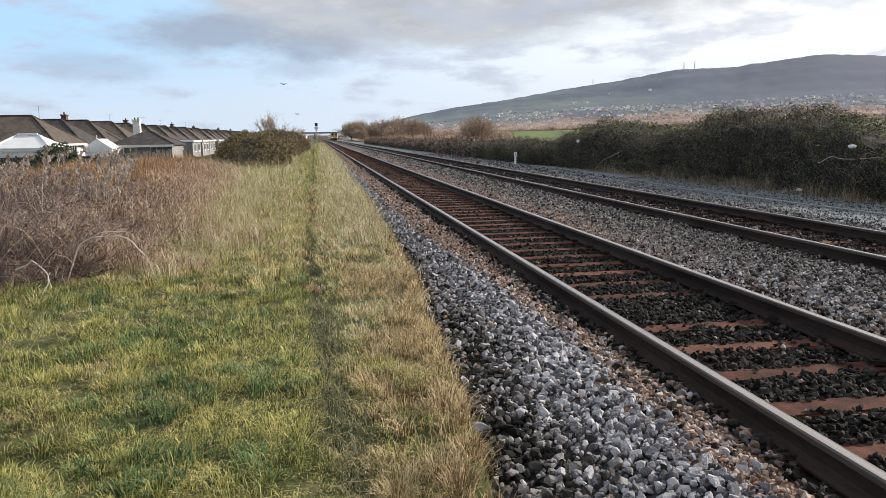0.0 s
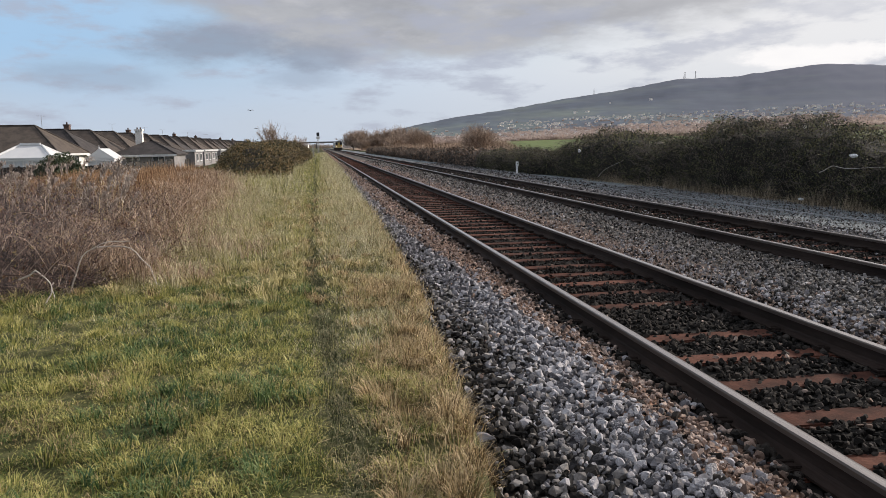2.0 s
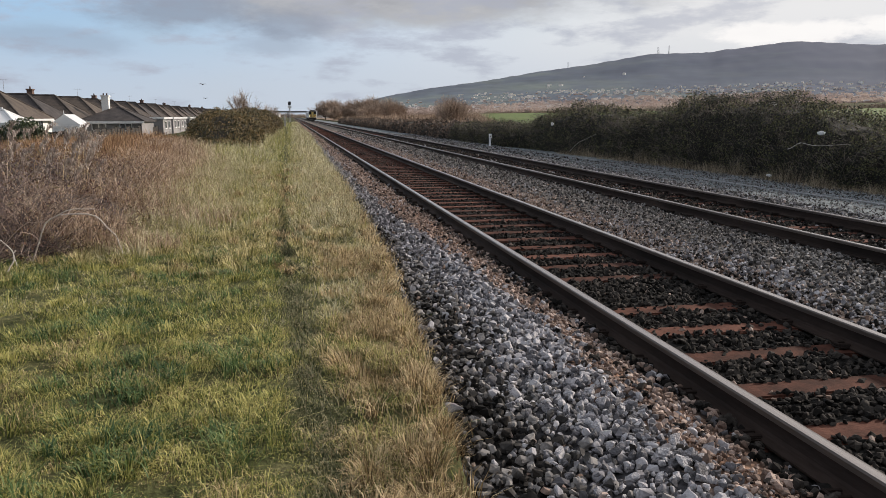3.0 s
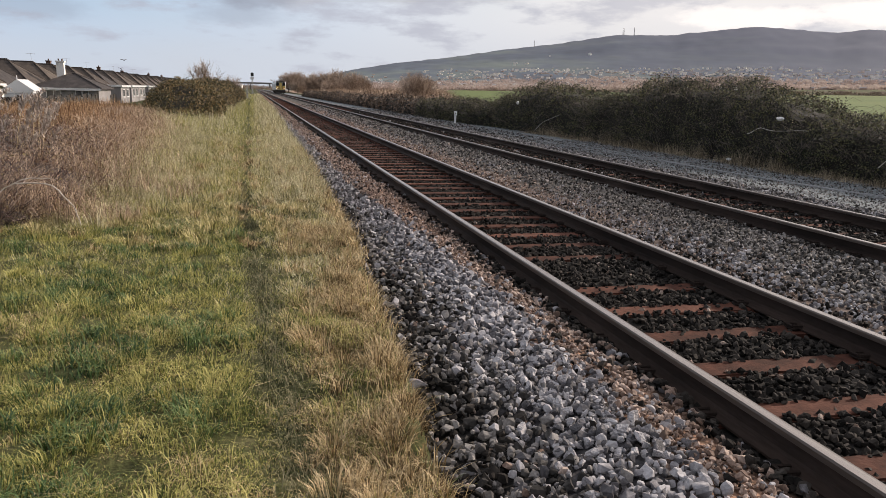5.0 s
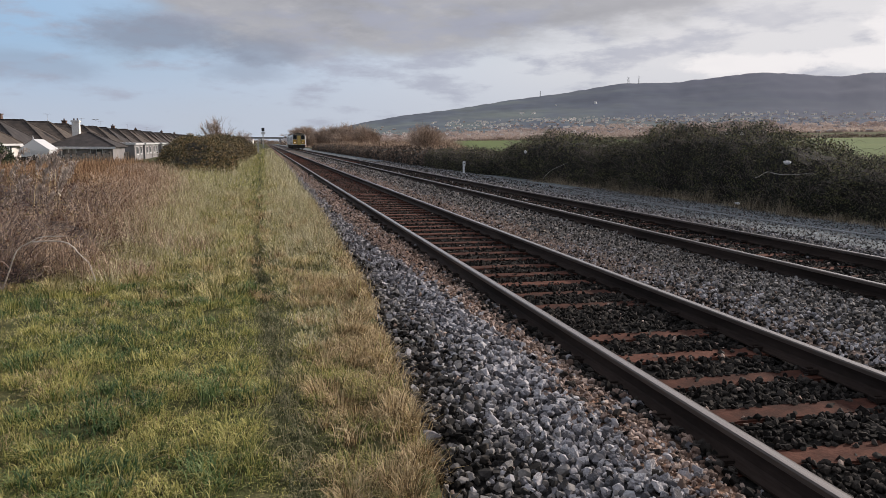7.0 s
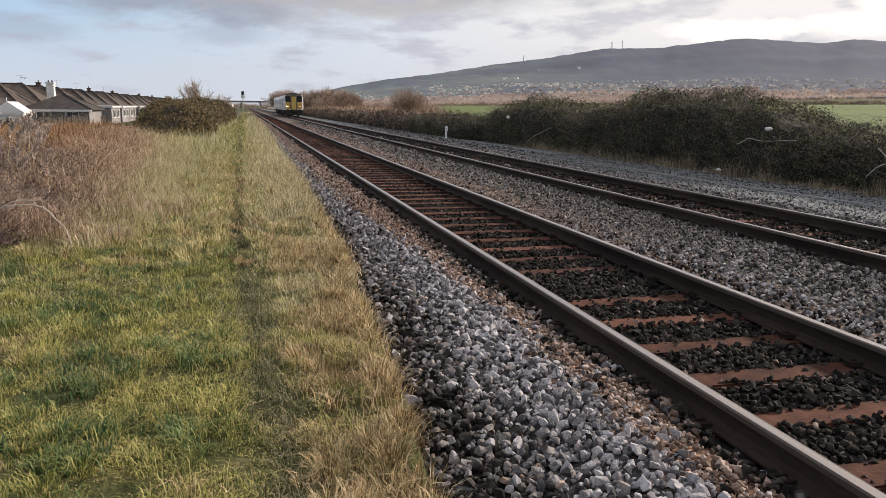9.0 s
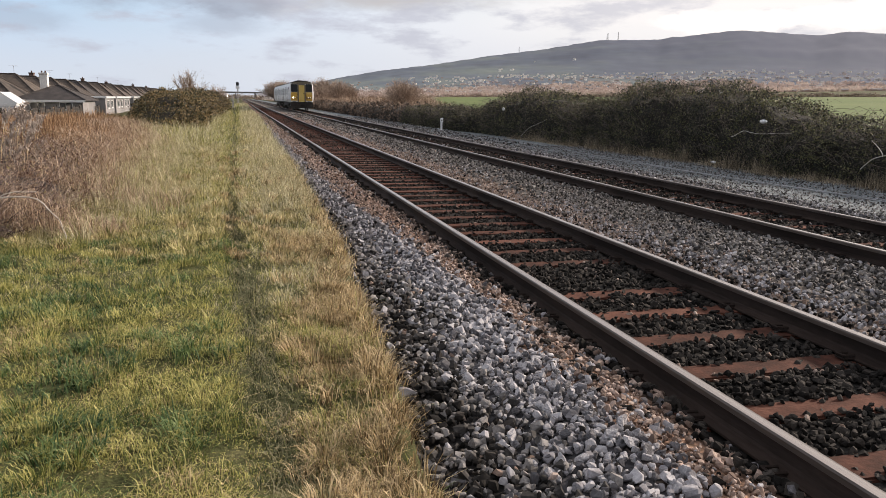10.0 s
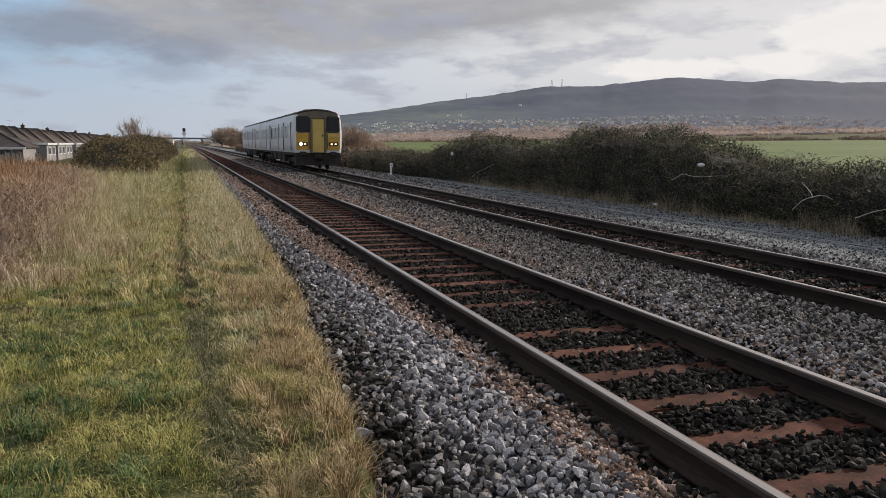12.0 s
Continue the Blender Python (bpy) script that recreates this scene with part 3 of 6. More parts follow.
band = (x > 1.68) & (x < 2.24) & (rng.random(len(P)) < sstep(P[:, 1], 6, 10))
w_pale, w_rust = np.where(band, 0.05, w_pale), np.where(band, 0.90, w_rust)
P[sand, 2] -= 0.4 * S[sand]
kind_ = np.where(u < w_pale, 0, np.where(u < w_pale + w_rust * (1 - w_pale), 1, 2))
kind_ = np.where((kind_ == 2) & ((x < 1.5) & (u > 0.45) | (x > 4.4) & (x < 6.1) | (x > 7.95)), 3, kind_)
four_foot = (x > 2.3) & (x < 3.8)
kind_ = np.where(four_foot & (kind_ == 0), 2, kind_)
P[:, 2] -= np.where(four_foot, 0.55 * S * sstep(P[:, 1], 7, 12), 0)
S[kind_ == 1] *= 0.78
near_ = (P[:, 1] > 2.7) & (P[:, 1] < 4.2) & (P[:, 0] > 1.10) & (P[:, 0] < 1.75) & (kind_ == 0)
pick = np.nonzero(near_)[0][:300]
near_[:] = False
near_[pick] = True
for k_, (nm, mt, lab) in enumerate([("pale_ballast", pale, "pale grey crushed limestone ballast along the tracks"), ("rusty_ballast", rusty, "rust-dusted ballast stones beside the rails"), ("dark_ballast", dark, "dark grimy ballast stones between the rails"), ("grey_ballast", grey, "mid-grey weathered ballast stones between and beyond the tracks")]):
    sel = (kind_ == k_) & ~near_
    for far_, shapes in ((False, SHAPES), (True, FAR_SHAPES)):
        q = sel & ((P[:, 1] > np.interp(P[:, 0], [2, 6, 11], [8, 8, 9])) == far_)
        tagged(scatter(nm, shapes, P[q], S[q], mt), lab, "ballast", kind="stuff")
stone_meshes = []
for v, f in SHAPES:
    ob = raw("stone", v, f, material("loose_limestone", [(0.09, 0.087, 0.093), (0.225, 0.218, 0.231), (0.39, 0.38, 0.395)], 1.2, 0.9, bump=0.4, bump_scale=4, per_object=0.9) if not stone_meshes else stone_meshes[0].materials[0])
    stone_meshes.append(ob.data)
    bpy.data.objects.remove(ob)
for i, j in enumerate(pick):
    ob = new("stone", stone_meshes[i % len(stone_meshes)])
    ob.parent = bed
    ob.matrix_basis = Matrix.LocRotScale(P[j], Euler(rng.uniform(0, 6.28, 3)), (S[j],) * 3)
big = tagged(raw("boulder", SHAPES[3][0] * np.array([0.075, 0.05, 0.045]), SHAPES[3][1], pale), "pale loose stone at the grass edge", "stone")
big.location = (0.77, 3.80, 0.0)

# ---------------------------------------------------------------- grass
g_green = material("green_grass", [(0.064, 0.094, 0.026), (0.295, 0.298, 0.080), (0.57, 0.52, 0.205)], 2.4, 0.75, bump=0, island=0.7, spec=0.25, translucent=0.25)
g_straw = material("straw_grass", [(0.13, 0.090, 0.044), (0.42, 0.31, 0.162), (0.70, 0.56, 0.345)], 2.2, 0.8, bump=0, island=0.75, spec=0.25, translucent=0.2)
g_pale = material("bleached_grass", [(0.20, 0.175, 0.095), (0.50, 0.44, 0.265), (0.76, 0.70, 0.49)], 2.2, 0.8, bump=0, island=0.75, spec=0.25, translucent=0.2)
g_rust = material("russet_stalks", [(0.12, 0.062, 0.033), (0.29, 0.165, 0.088), (0.50, 0.335, 0.195)], 0.9, 0.85, bump=0, island=0.75, spec=0.2, translucent=0.15)


def edge_x(y):
    """Ragged edge of the turf against the ballast."""
    return turf_edge(y) + 0.075 * vnoise(y, y, 0.33) + 0.05 * vnoise(y, 0, 0.11) + 0.05 * vnoise(y, 3, 1.1)


def thicket_x(y):
    """Edge of the bramble thicket."""
    return np.interp(y, [5.5, 7.2, 8.0, 9.0, 11.3, 14, 19, 24, 32, 42, 60], [-5.5, -3.9, -3.0, -2.25, -1.95, -2.05, -2.35, -2.7, -3.7, -4.6, -5.0]) + 0.28 * vnoise(y, y, 1.1, 1.0)


def plot(n, x0, x1, y0, y1):
    x, y = rng.uniform(x0, x1, n), y0 + (y1 - y0) * rng.random(n)
    keep = (x < edge_x(y)) & (x > thicket_x(y) - 0.3 - 0.5 * rng.random(n) * (y > 8))
    x, y = x[keep], y[keep]
    return np.stack([x, y, ground_z(x, y) - 0.01], 1)


def trodden(p):
    """How far a blade stands from the narrow trodden line."""
    return 1 - (0.42 + 0.34 * sstep(p[:, 1], 6, 9)) * np.exp(-((p[:, 0] - path_x(p[:, 1])) / (path_w(p[:, 1]) * 1.1)) ** 2)


def dryness(p):
    x, y = p[:, 0], p[:, 1]
    d = 0.27 + 0.30 * vnoise(x, y, 0.75, 3.0) + 0.30 * vnoise(x, y, 0.22, 1.0) + 0.2 * vnoise(x, y, 0.09, 7.0)
    d = d + 0.44 * sstep(x, -0.15, 0.25) + 0.25 * vnoise(x, y, 0.35, 8.0) * sstep(x, -0.15, 0.25) + 0.16 * sstep(y, 7.5, 10.5) + 0.16 * sstep(-x, 0.5, 1.6) * sstep(y, 8, 11) - 0.10 * sstep(y, 24, 45)
    return d


for nm, n, box_, h, w, ln in [("short_grass", 250000, (-4.5, 1.0, 1.9, 5.5), 0.058, 0.0042, 1.15), ("turf", 150000, (-5.5, 1.1, 5.5, 10.5), 0.074, 0.0066, 1.1), ("long_grass", 150000, (-3.4, 1.2, 10.5, 24), 0.145, 0.0070, 0.8), ("distant_grass", 90000, (-5.2, 1.5, 24, 75), 0.19, 0.016, 0.7), ("far_turf", 16000, (-5.0, 1.6, 75, 200), 0.2, 0.06, 0.8), ("back_grass", 40000, (-4.5, 1.0, -3.5, 1.9), 0.07, 0.007, 1.0)]:
    p = plot(n, *box_)
    hole = vnoise(p[:, 0], p[:, 1], 0.17, 21.0) + 0.7 * vnoise(p[:, 0], p[:, 1], 0.06, 23.0) + 0.35 * vnoise(p[:, 0], p[:, 1], 0.6, 25.0)
    keep = (hole > -0.42 + 0.14 * sstep(p[:, 0], -0.1, 0.3)) | (rng.random(len(p)) < 0.55) | (p[:, 1] > 24)
    p, hole = p[keep], hole[keep]
    keep = rng.random(len(p)) > 0.9 * (1 - trodden(p)) * (0.5 + 0.9 * vnoise(p[:, 0], p[:, 1], 0.35, 27.0))
    p, hole = p[keep], hole[keep]
    dry = dryness(p)
    clump = np.clip(vnoise(p[:, 0], p[:, 1], 0.16, 9.0), -0.6, 1)
    tall = (0.60 + 0.55 * clump + 0.22 * sstep(p[:, 0], -0.15, 0.35) * (1 - 0.5 * sstep(p[:, 1], 8, 14)) + 0.65 * np.clip(vnoise(p[:, 0], p[:, 1], 0.38, 5.0), 0, 1) + 0.8 * sstep(-p[:, 0], 0.6, 2.0) * sstep(p[:, 1], 7.5, 10))
    hh = h * tall * trodden(p) * rng.lognormal(0, 0.35, len(p))
    ww = w * rng.uniform(0.6, 1.3, len(p))
    ll = ln * rng.uniform(0.2, 1.6, len(p))
    gap = vnoise(p[:, 0], p[:, 1], 0.055, 13.0) < -0.28
    hh = np.where(gap, hh * 0.6, hh) * np.where(hole < -0.42, 0.5, 1.0)
    straw = rng.random(len(p)) < np.clip(dry - 0.35 * (hole < -0.42), 0.05, 0.92)
    tagged(blades(nm, p[~straw], hh[~straw], ww[~straw], ll[~straw], g_green, plain=box_[3] > 10 or box_[3] < 2), "green grass growing beside the railway", "grass", kind="stuff")
    strip = 0.75 + 0.25 * sstep(p[straw, 0], -0.1, 0.3) * (0.7 + 0.9 * np.clip(vnoise(p[straw, 0], p[straw, 1], 0.10, 11.0), -0.5, 1)) + 0.4 * sstep(p[straw, 1], 8, 11)
    tagged(blades("dry_" + nm, p[straw], hh[straw] * strip, ww[straw] * 0.85, ll[straw], g_pale if box_[2] > 5 else g_straw, plain=box_[3] > 10 or box_[3] < 2), "straw-coloured dry grass beside the railway", "grass", kind="stuff")

# thin grey-green growth in the trodden line
n = 10000
y = 2.0 + 9 * rng.random(n)
x = path_x(y) + path_w(y) * rng.normal(0.15, 0.55, n)
g_grey = material("trodden_grey_grass", [(0.055, 0.066, 0.030), (0.145, 0.150, 0.080), (0.30, 0.27, 0.165)], 2.2, 0.9, bump=0, island=0.8, spec=0.15)
tagged(blades("trodden_grass", np.stack([x, y, ground_z(x, y) - 0.005], 1), rng.uniform(0.02, 0.075, n), np.full(n, 0.0045), rng.uniform(0.5, 1.6, n), g_grey), "thin grey-green grass in the trodden line", "grass", kind="stuff")


def tussocks(name, count, area, per, radius, height, width, mat, label, rule=None):
    """Mounds of grass whose blades spread outwards from the middle."""
    c = plot(count, *area)
    if rule is not None:
        c = c[rule(c)]
    k = len(c)
    rad = np.repeat(radius * rng.lognormal(0, 0.3, k), per)
    hgt = np.repeat(height * rng.uniform(0.6, 1.35, k), per)
    a, u = rng.uniform(0, 6.283, k * per), np.sqrt(rng.random(k * per))
    d = np.stack([np.cos(a), np.sin(a), 0 * a], 1)
    base = np.repeat(c, per, 0) + d * (u * rad)[:, None]
    base[:, 2] = ground_z(base[:, 0], base[:, 1]) - 0.01
    h = hgt * (1.05 - 0.55 * u * u) * rng.uniform(0.55, 1.2, k * per)
    out = d * (h * (0.25 + 0.75 * u))[:, None] + rng.normal(0, 0.012, base.shape) + np.repeat(rng.normal(0, 0.22, (k, 3)) * np.array([1, 1, 0]), per, 0) * h[:, None]
    side = np.stack([-np.sin(a), np.cos(a), 0 * a], 1) * (width * rng.uniform(0.6, 1.3, k * per) / 2)[:, None]
    up = np.array([0, 0, 1.0])
    mid, tip = base + up * (h * 0.62)[:, None] + out * 0.35, base + up * (h * rng.uniform(0.75, 1.0, k * per))[:, None] + out
    v = np.stack([base - side, base + side, mid - side * 0.8, mid + side * 0.8, tip], 1).reshape(-1, 3)
    f = (np.array([[0, 1, 2], [1, 3, 2], [2, 3, 4]])[None] + (np.arange(k * per) * 5)[:, None, None]).reshape(-1, 3)
    return tagged(raw(name, v, f, mat), label, "grass", kind="stuff")


g_mid = material("fading_grass", [(0.13, 0.120, 0.046), (0.38, 0.332, 0.142), (0.66, 0.565, 0.315)], 2.2, 0.8, bump=0, island=0.8, spec=0.25, translucent=0.25)
tussocks("straw_tussocks", 320, (0.24, 1.0, 2.1, 9), 110, 0.08, 0.115, 0.0040, g_straw, "straw-coloured tussocks along the ballast edge", lambda c: vnoise(c[:, 0], c[:, 1], 0.4, 15.0) > -0.25)
tussocks("fading_tussocks", 130, (0.14, 1.0, 2.1, 10), 110, 0.085, 0.075, 0.0042, g_mid, "fading yellow-green tussocks along the ballast edge", lambda c: vnoise(c[:, 0], c[:, 1], 0.4, 15.0) < 0.25)
tussocks("green_tussocks", 420, (-4.0, 0.0, 2.0, 9), 120, 0.10, 0.085, 0.0046, g_green, "yellow-green tussocks in the turf", lambda c: vnoise(c[:, 0], c[:, 1], 0.6, 16.0) > -0.2)
tussocks("meadow_tussocks", 520, (-3.6, -0.25, 7.6, 26), 110, 0.15, 0.15, 0.0070, g_mid, "fading rough tussocks between path and brambles", lambda c: vnoise(c[:, 0], c[:, 1], 0.9, 17.0) > -0.5)
tussocks("bleached_tussocks", 260, (-3.8, -0.4, 8.6, 26), 100, 0.16, 0.22, 0.0065, g_pale, "bleached feathery tussocks beside the brambles", lambda c: (vnoise(c[:, 0], c[:, 1], 0.9, 17.0) > -0.1) & (rng.random(len(c)) < sstep(-c[:, 0], 0.3, 1.8)))
tussocks("bank_tussocks", 420, (0.0, 1.3, 8, 40), 70, 0.13, 0.12, 0.0085, g_mid, "fading tussocks along the bank above the ballast")

# broad-bladed green clumps in the turf
c = plot(420, -4.2, -0.15, 2.1, 9)
c = c[vnoise(c[:, 0], c[:, 1], 0.55, 19.0) > -0.05]
per = 46
p = np.repeat(c, per, 0) + np.concatenate([rng.normal(0, 0.05, (len(c) * per, 2)), np.zeros((len(c) * per, 1))], 1)
hs = np.repeat(rng.uniform(0.05, 0.12, len(c)), per) * rng.uniform(0.6, 1.2, len(p))
g_lush = material("lush_grass", [(0.030, 0.070, 0.024), (0.075, 0.140, 0.045), (0.19, 0.25, 0.09)], 2.0, 0.6, bump=0, island=0.6, spec=0.35, translucent=0.25)
tagged(blades("lush_clumps", p, hs, np.full(len(p), 0.0075), rng.uniform(0.6, 1.5, len(p)), g_lush), "lush dark green grass clumps in the turf", "grass", kind="stuff")

# tufts that stand above the turf, and strands over the edge of the ballast
c = plot(260, -3.0, 1.05, 2.4, 22)
c = c[(c[:, 0] > 0.10) | (c[:, 1] > 7.5)]
per = 60
p = np.repeat(c, per, 0) + np.concatenate([rng.normal(0, 0.035, (len(c) * per, 2)), np.zeros((len(c) * per, 1))], 1)
hs = np.repeat(rng.uniform(0.05, 0.13, len(c)) * (1 + 0.4 * sstep(c[:, 1], 8, 14)), per) * rng.uniform(0.5, 1.2, len(p))
tagged(blades("grass_tufts", p, hs, 0.004 + 0.0006 * p[:, 1], rng.uniform(0.3, 1.1, len(p)), g_straw), "dry grass tufts standing above the turf", "grass", kind="stuff")
y_ = rng.uniform(2.4, 20, 5200)
p = np.stack([edge_x(y_) + rng.normal(-0.05, 0.07, 5200), y_, np.zeros(5200)], 1)
p[:, 2] = np.maximum(ground_z(p[:, 0], y_), bed_z(p[:, 0])) - 0.02
tagged(blades("grass_fringe", p, rng.uniform(0.04, 0.15, 5200), 0.004 + 0.0007 * y_, rng.uniform(0.3, 1.2, 5200), g_straw), "dry grass fringe leaning over the ballast edge", "grass", kind="stuff")

# ---------------------------------------------------------------- bramble thicket beside the path
b_stem = material("bramble_stems", [(0.030, 0.021, 0.023), (0.085, 0.058, 0.054), (0.27, 0.20, 0.17)], 1.2, 0.75, bump=0, island=0.9)
b_leaf = material("withered_bramble_leaves", [(0.09, 0.045, 0.03), (0.21, 0.115, 0.068), (0.26, 0.21, 0.10)], 0.8, 0.8, bump=0, island=0.7, translucent=0.2)
dead = material("bleached_dead_wood", [(0.46, 0.42, 0.38), (0.64, 0.60, 0.55)], 8, 0.8, bump=0.3, bump_scale=60)


def thicket_h(x, y):
    inside = thicket_x(y) - x
    h = 0.16 + 0.42 * sstep(inside, 0.0, 0.9) + 0.30 * sstep(inside, 0.8, 3.0)
    return h * (0.95 + 0.22 * vnoise(x, y, 0.9, 4.0)) * (1 - 0.45 * sstep(y, 16, 24))


def in_thicket(n, y0, y1, depth, bias=1.0):
    y = y0 + (y1 - y0) * rng.random(n) ** bias
    x = thicket_x(y) - depth * rng.random(n)
    return np.stack([x, y, ground_z(x, y)], 1)


core_y, core_d = np.arange(5.6, 40, 0.35), np.linspace(0.25, 9, 26)
CX, CY = np.meshgrid(core_d, core_y)
XX = thicket_x(CY) - CX
cv = np.stack([XX, CY, ground_z(XX, CY) + thicket_h(XX, CY) * 0.62 * sstep(CX, 0.2, 0.9) - 0.03], -1).reshape(-1, 3)
cv += rng.normal(0, 0.03, cv.shape)
ci = (np.arange(len(core_y) - 1)[:, None] * len(core_d) + np.arange(len(core_d) - 1)[None]).ravel()
thatch = tagged(raw("dead_thatch", cv, np.stack([ci, ci + len(core_d), ci + len(core_d) + 1, ci + 1], 1), material("dead_undergrowth", [(0.014, 0.010, 0.009), (0.040, 0.026, 0.020), (0.09, 0.058, 0.038)], 5, 0.95, bump=1.0, bump_scale=25)), "brown mat of dead undergrowth in the bramble thicket", "undergrowth", kind="stuff")
b0 = np.concatenate([in_thicket(5600, 5.8, 17, 4.5, 1.3), in_thicket(2600, 5.6, 9.5, 1.8)])
h0 = thicket_h(b0[:, 0], b0[:, 1])
b0[:, 2] += h0 * rng.uniform(0, 0.7, len(b0))
tagged(stems("bramble_thicket", arcs(b0, rng.uniform(0.15, 0.6, len(b0)), h0 * rng.uniform(0.25, 0.75, len(b0)), 5, 0.03), rng.uniform(0.0016, 0.0036, len(b0)), b_stem), "tangled thicket of bare red-brown bramble stems", "brambles", kind="stuff")
b4 = np.concatenate([in_thicket(260, 6.2, 11, 3.0), in_thicket(160, 10, 20, 4.0)])
h4 = thicket_h(b4[:, 0], b4[:, 1])
cane = material("long_bramble_canes", [(0.075, 0.045, 0.042), (0.19, 0.125, 0.105), (0.42, 0.33, 0.27)], 0.8, 0.7, bump=0, island=0.9)
tagged(stems("bramble_canes", arcs(b4 + np.array([0, 0, 0.1]), rng.uniform(0.5, 1.3, len(b4)), h4 * rng.uniform(0.7, 1.15, len(b4)), 9, 0.035), rng.uniform(0.003, 0.0062, len(b4)), cane), "long arching bramble canes over the thicket", "brambles", kind="stuff")
b1 = in_thicket(26000, 8.2, 26, 7.0)
b1[:, 2] += thicket_h(b1[:, 0], b1[:, 1]) * rng.uniform(0.3, 1.05, len(b1))
tagged(leaves("bramble_leaves", b1, rng.uniform(0.012, 0.028, len(b1)), b_leaf), "withered brown leaves on the bramble stems", "leaves", kind="stuff")
b2 = in_thicket(42000, 9.6, 42, 8.0, 1.15)
th = thicket_h(b2[:, 0], b2[:, 1])
hh = (0.45 + 0.38 * sstep(b2[:, 1], 9, 15)) * (1 - 0.50 * sstep(-b2[:, 0], 2.9, 3.6) * (1 - sstep(b2[:, 1], 15, 19))) * (0.75 + 0.35 * vnoise(b2[:, 0], b2[:, 1], 1.4, 6.0)) * rng.uniform(0.5, 1.15, len(b2)) * (0.4 + 0.6 * sstep(thicket_x(b2[:, 1]) - b2[:, 0], 0, 1.5))
tagged(blades("russet_grass", b2, hh + 0.05, 0.006 + 0.0007 * b2[:, 1], rng.uniform(0.1, 0.7, len(b2)), g_rust, plain=True), "tall russet dead grass behind the brambles", "grass", kind="stuff")


n = 26000
y = 9.0 + 28 * rng.random(n) ** 1.3
x = thicket_x(y) + 0.9 - 2.9 * rng.random(n)
keep = vnoise(x, y, 0.8, 31.0) > -0.25
x, y = x[keep], y[keep]
tagged(blades("fawn_grass", np.stack([x, y, ground_z(x, y)], 1), (0.17 + 0.30 * sstep(thicket_x(y) - x, -0.7, 0.9)) * rng.uniform(0.5, 1.7, len(x)), 0.003 + 0.0005 * y, rng.uniform(0.4, 1.5, len(x)), material("fawn_dead_grass", [(0.20, 0.135, 0.095), (0.42, 0.305, 0.215), (0.62, 0.49, 0.36)], 0.9, 0.85, bump=0, island=0.8, spec=0.2, translucent=0.15)), "fawn dead grass leaning round the brambles", "grass", kind="stuff")


def dead_branch(points, r=0.0075):
    cu = bpy.data.curves.new("dead_branch", "CURVE")
    cu.dimensions, cu.bevel_depth, cu.bevel_resolution = "3D", r, 1
    sp = cu.splines.new("POLY")
    line_ = []
    for a, b in zip(points[:-1], points[1:]):
        for k in range(4):
            line_.append(Vector(a).lerp(Vector(b), k / 4) + Vector((random.uniform(-1, 1), random.uniform(-1, 1), random.uniform(-1, 1))) * 0.018)
    line_.append(Vector(points[-1]))
    line_ = [line_[0]] + [(p_ + q_ * 2 + r_) / 4 for p_, q_, r_ in zip(line_, line_[1:], line_[2:])] + [line_[-1]]
    sp.points.add(len(line_) - 1)
    for i, (bp, q) in enumerate(zip(sp.points, line_)):
        bp.co, bp.radius = (*q, 1), (1.1 - 0.7 * i / len(line_)) * random.uniform(0.85, 1.15)
    me = bpy.data.meshes.new_from_object(bpy.data.objects.new("tmp", cu))
    me.materials.clear()
    me.materials.append(dead)
    return new("dead_branch", me)


for pts in ([(-2.72, 8.55, 0.05), (-2.54, 8.45, 0.47), (-2.3, 8.4, 0.60), (-2.04, 8.45, 0.60)], [(-3.03, 8.1, 0.28), (-2.85, 8.05, 0.40), (-2.73, 8.0, 0.24), (-2.69, 8.0, 0.1)],
            [(-2.78, 7.9, 0.03), (-2.70, 7.9, 0.15), (-2.67, 7.95, 0.27)], [(-2.45, 8.7, 0.52), (-2.08, 8.6, 0.51), (-1.89, 8.55, 0.30), (-1.81, 8.5, 0.10)]):
    tagged(dead_branch(pts), "bleached dead branch arching out of the brambles", "branch", "dead branches in the thicket")
for pts in ([(12.85, 18.13, 0.66), (12.8, 17.55, 0.86), (12.75, 16.97, 0.81), (12.8, 15.72, 0.87)], [(12.77, 13.46, 0.23), (12.65, 12.97, 0.50), (12.77, 12.65, 0.60), (12.88, 12.43, 0.50)], [(12.5, 33.4, -0.08), (12.35, 32.09, 0.37), (12.5, 30.35, 0.79)], [(12.77, 11.74, 0.18), (12.65, 11.06, 0.41), (12.77, 10.6, 0.47)], [(12.77, 12.88, 0.54), (12.82, 13.11, 0.72), (12.88, 13.34, 0.83)]):
    tagged(dead_branch(pts, 0.0095), "bleached dead branch caught in the dark hedge", "branch", "dead branches in the hedge")

# ---------------------------------------------------------------- reeds
plume = material("reed_plumes", [(0.26, 0.21, 0.18), (0.42, 0.355, 0.31), (0.56, 0.49, 0.43)], 3, 0.9, bump=0, island=0.6, translucent=0.3)
n = 170
y = 12.4 + 6 * rng.random(n) ** 1.3
x = -3.1 - 0.2 * (y - 12.5) - 5.0 * rng.random(n) ** 1.1
rb = np.stack([x, y, ground_z(x, y)], 1)
sway = np.stack([rng.uniform(0.05, 0.30, n), rng.normal(0, 0.08, n), np.zeros(n)], 1)
tops = rb + sway + np.stack([0 * x, 0 * x, rng.uniform(0.62, 1.36, n) - 0.05 * sstep(-x, 4, 5)], 1)
line = np.stack([rb, rb + (tops - rb) * np.array([0.3, 0.3, 0.55]), tops], 1)
tagged(stems("reed_stalks", line, np.full(n, 0.005), g_straw), "thin pale reed stalks", "reeds", kind="stuff")
m_ = 44
f_ = np.tile(np.linspace(0, 1, m_), n)
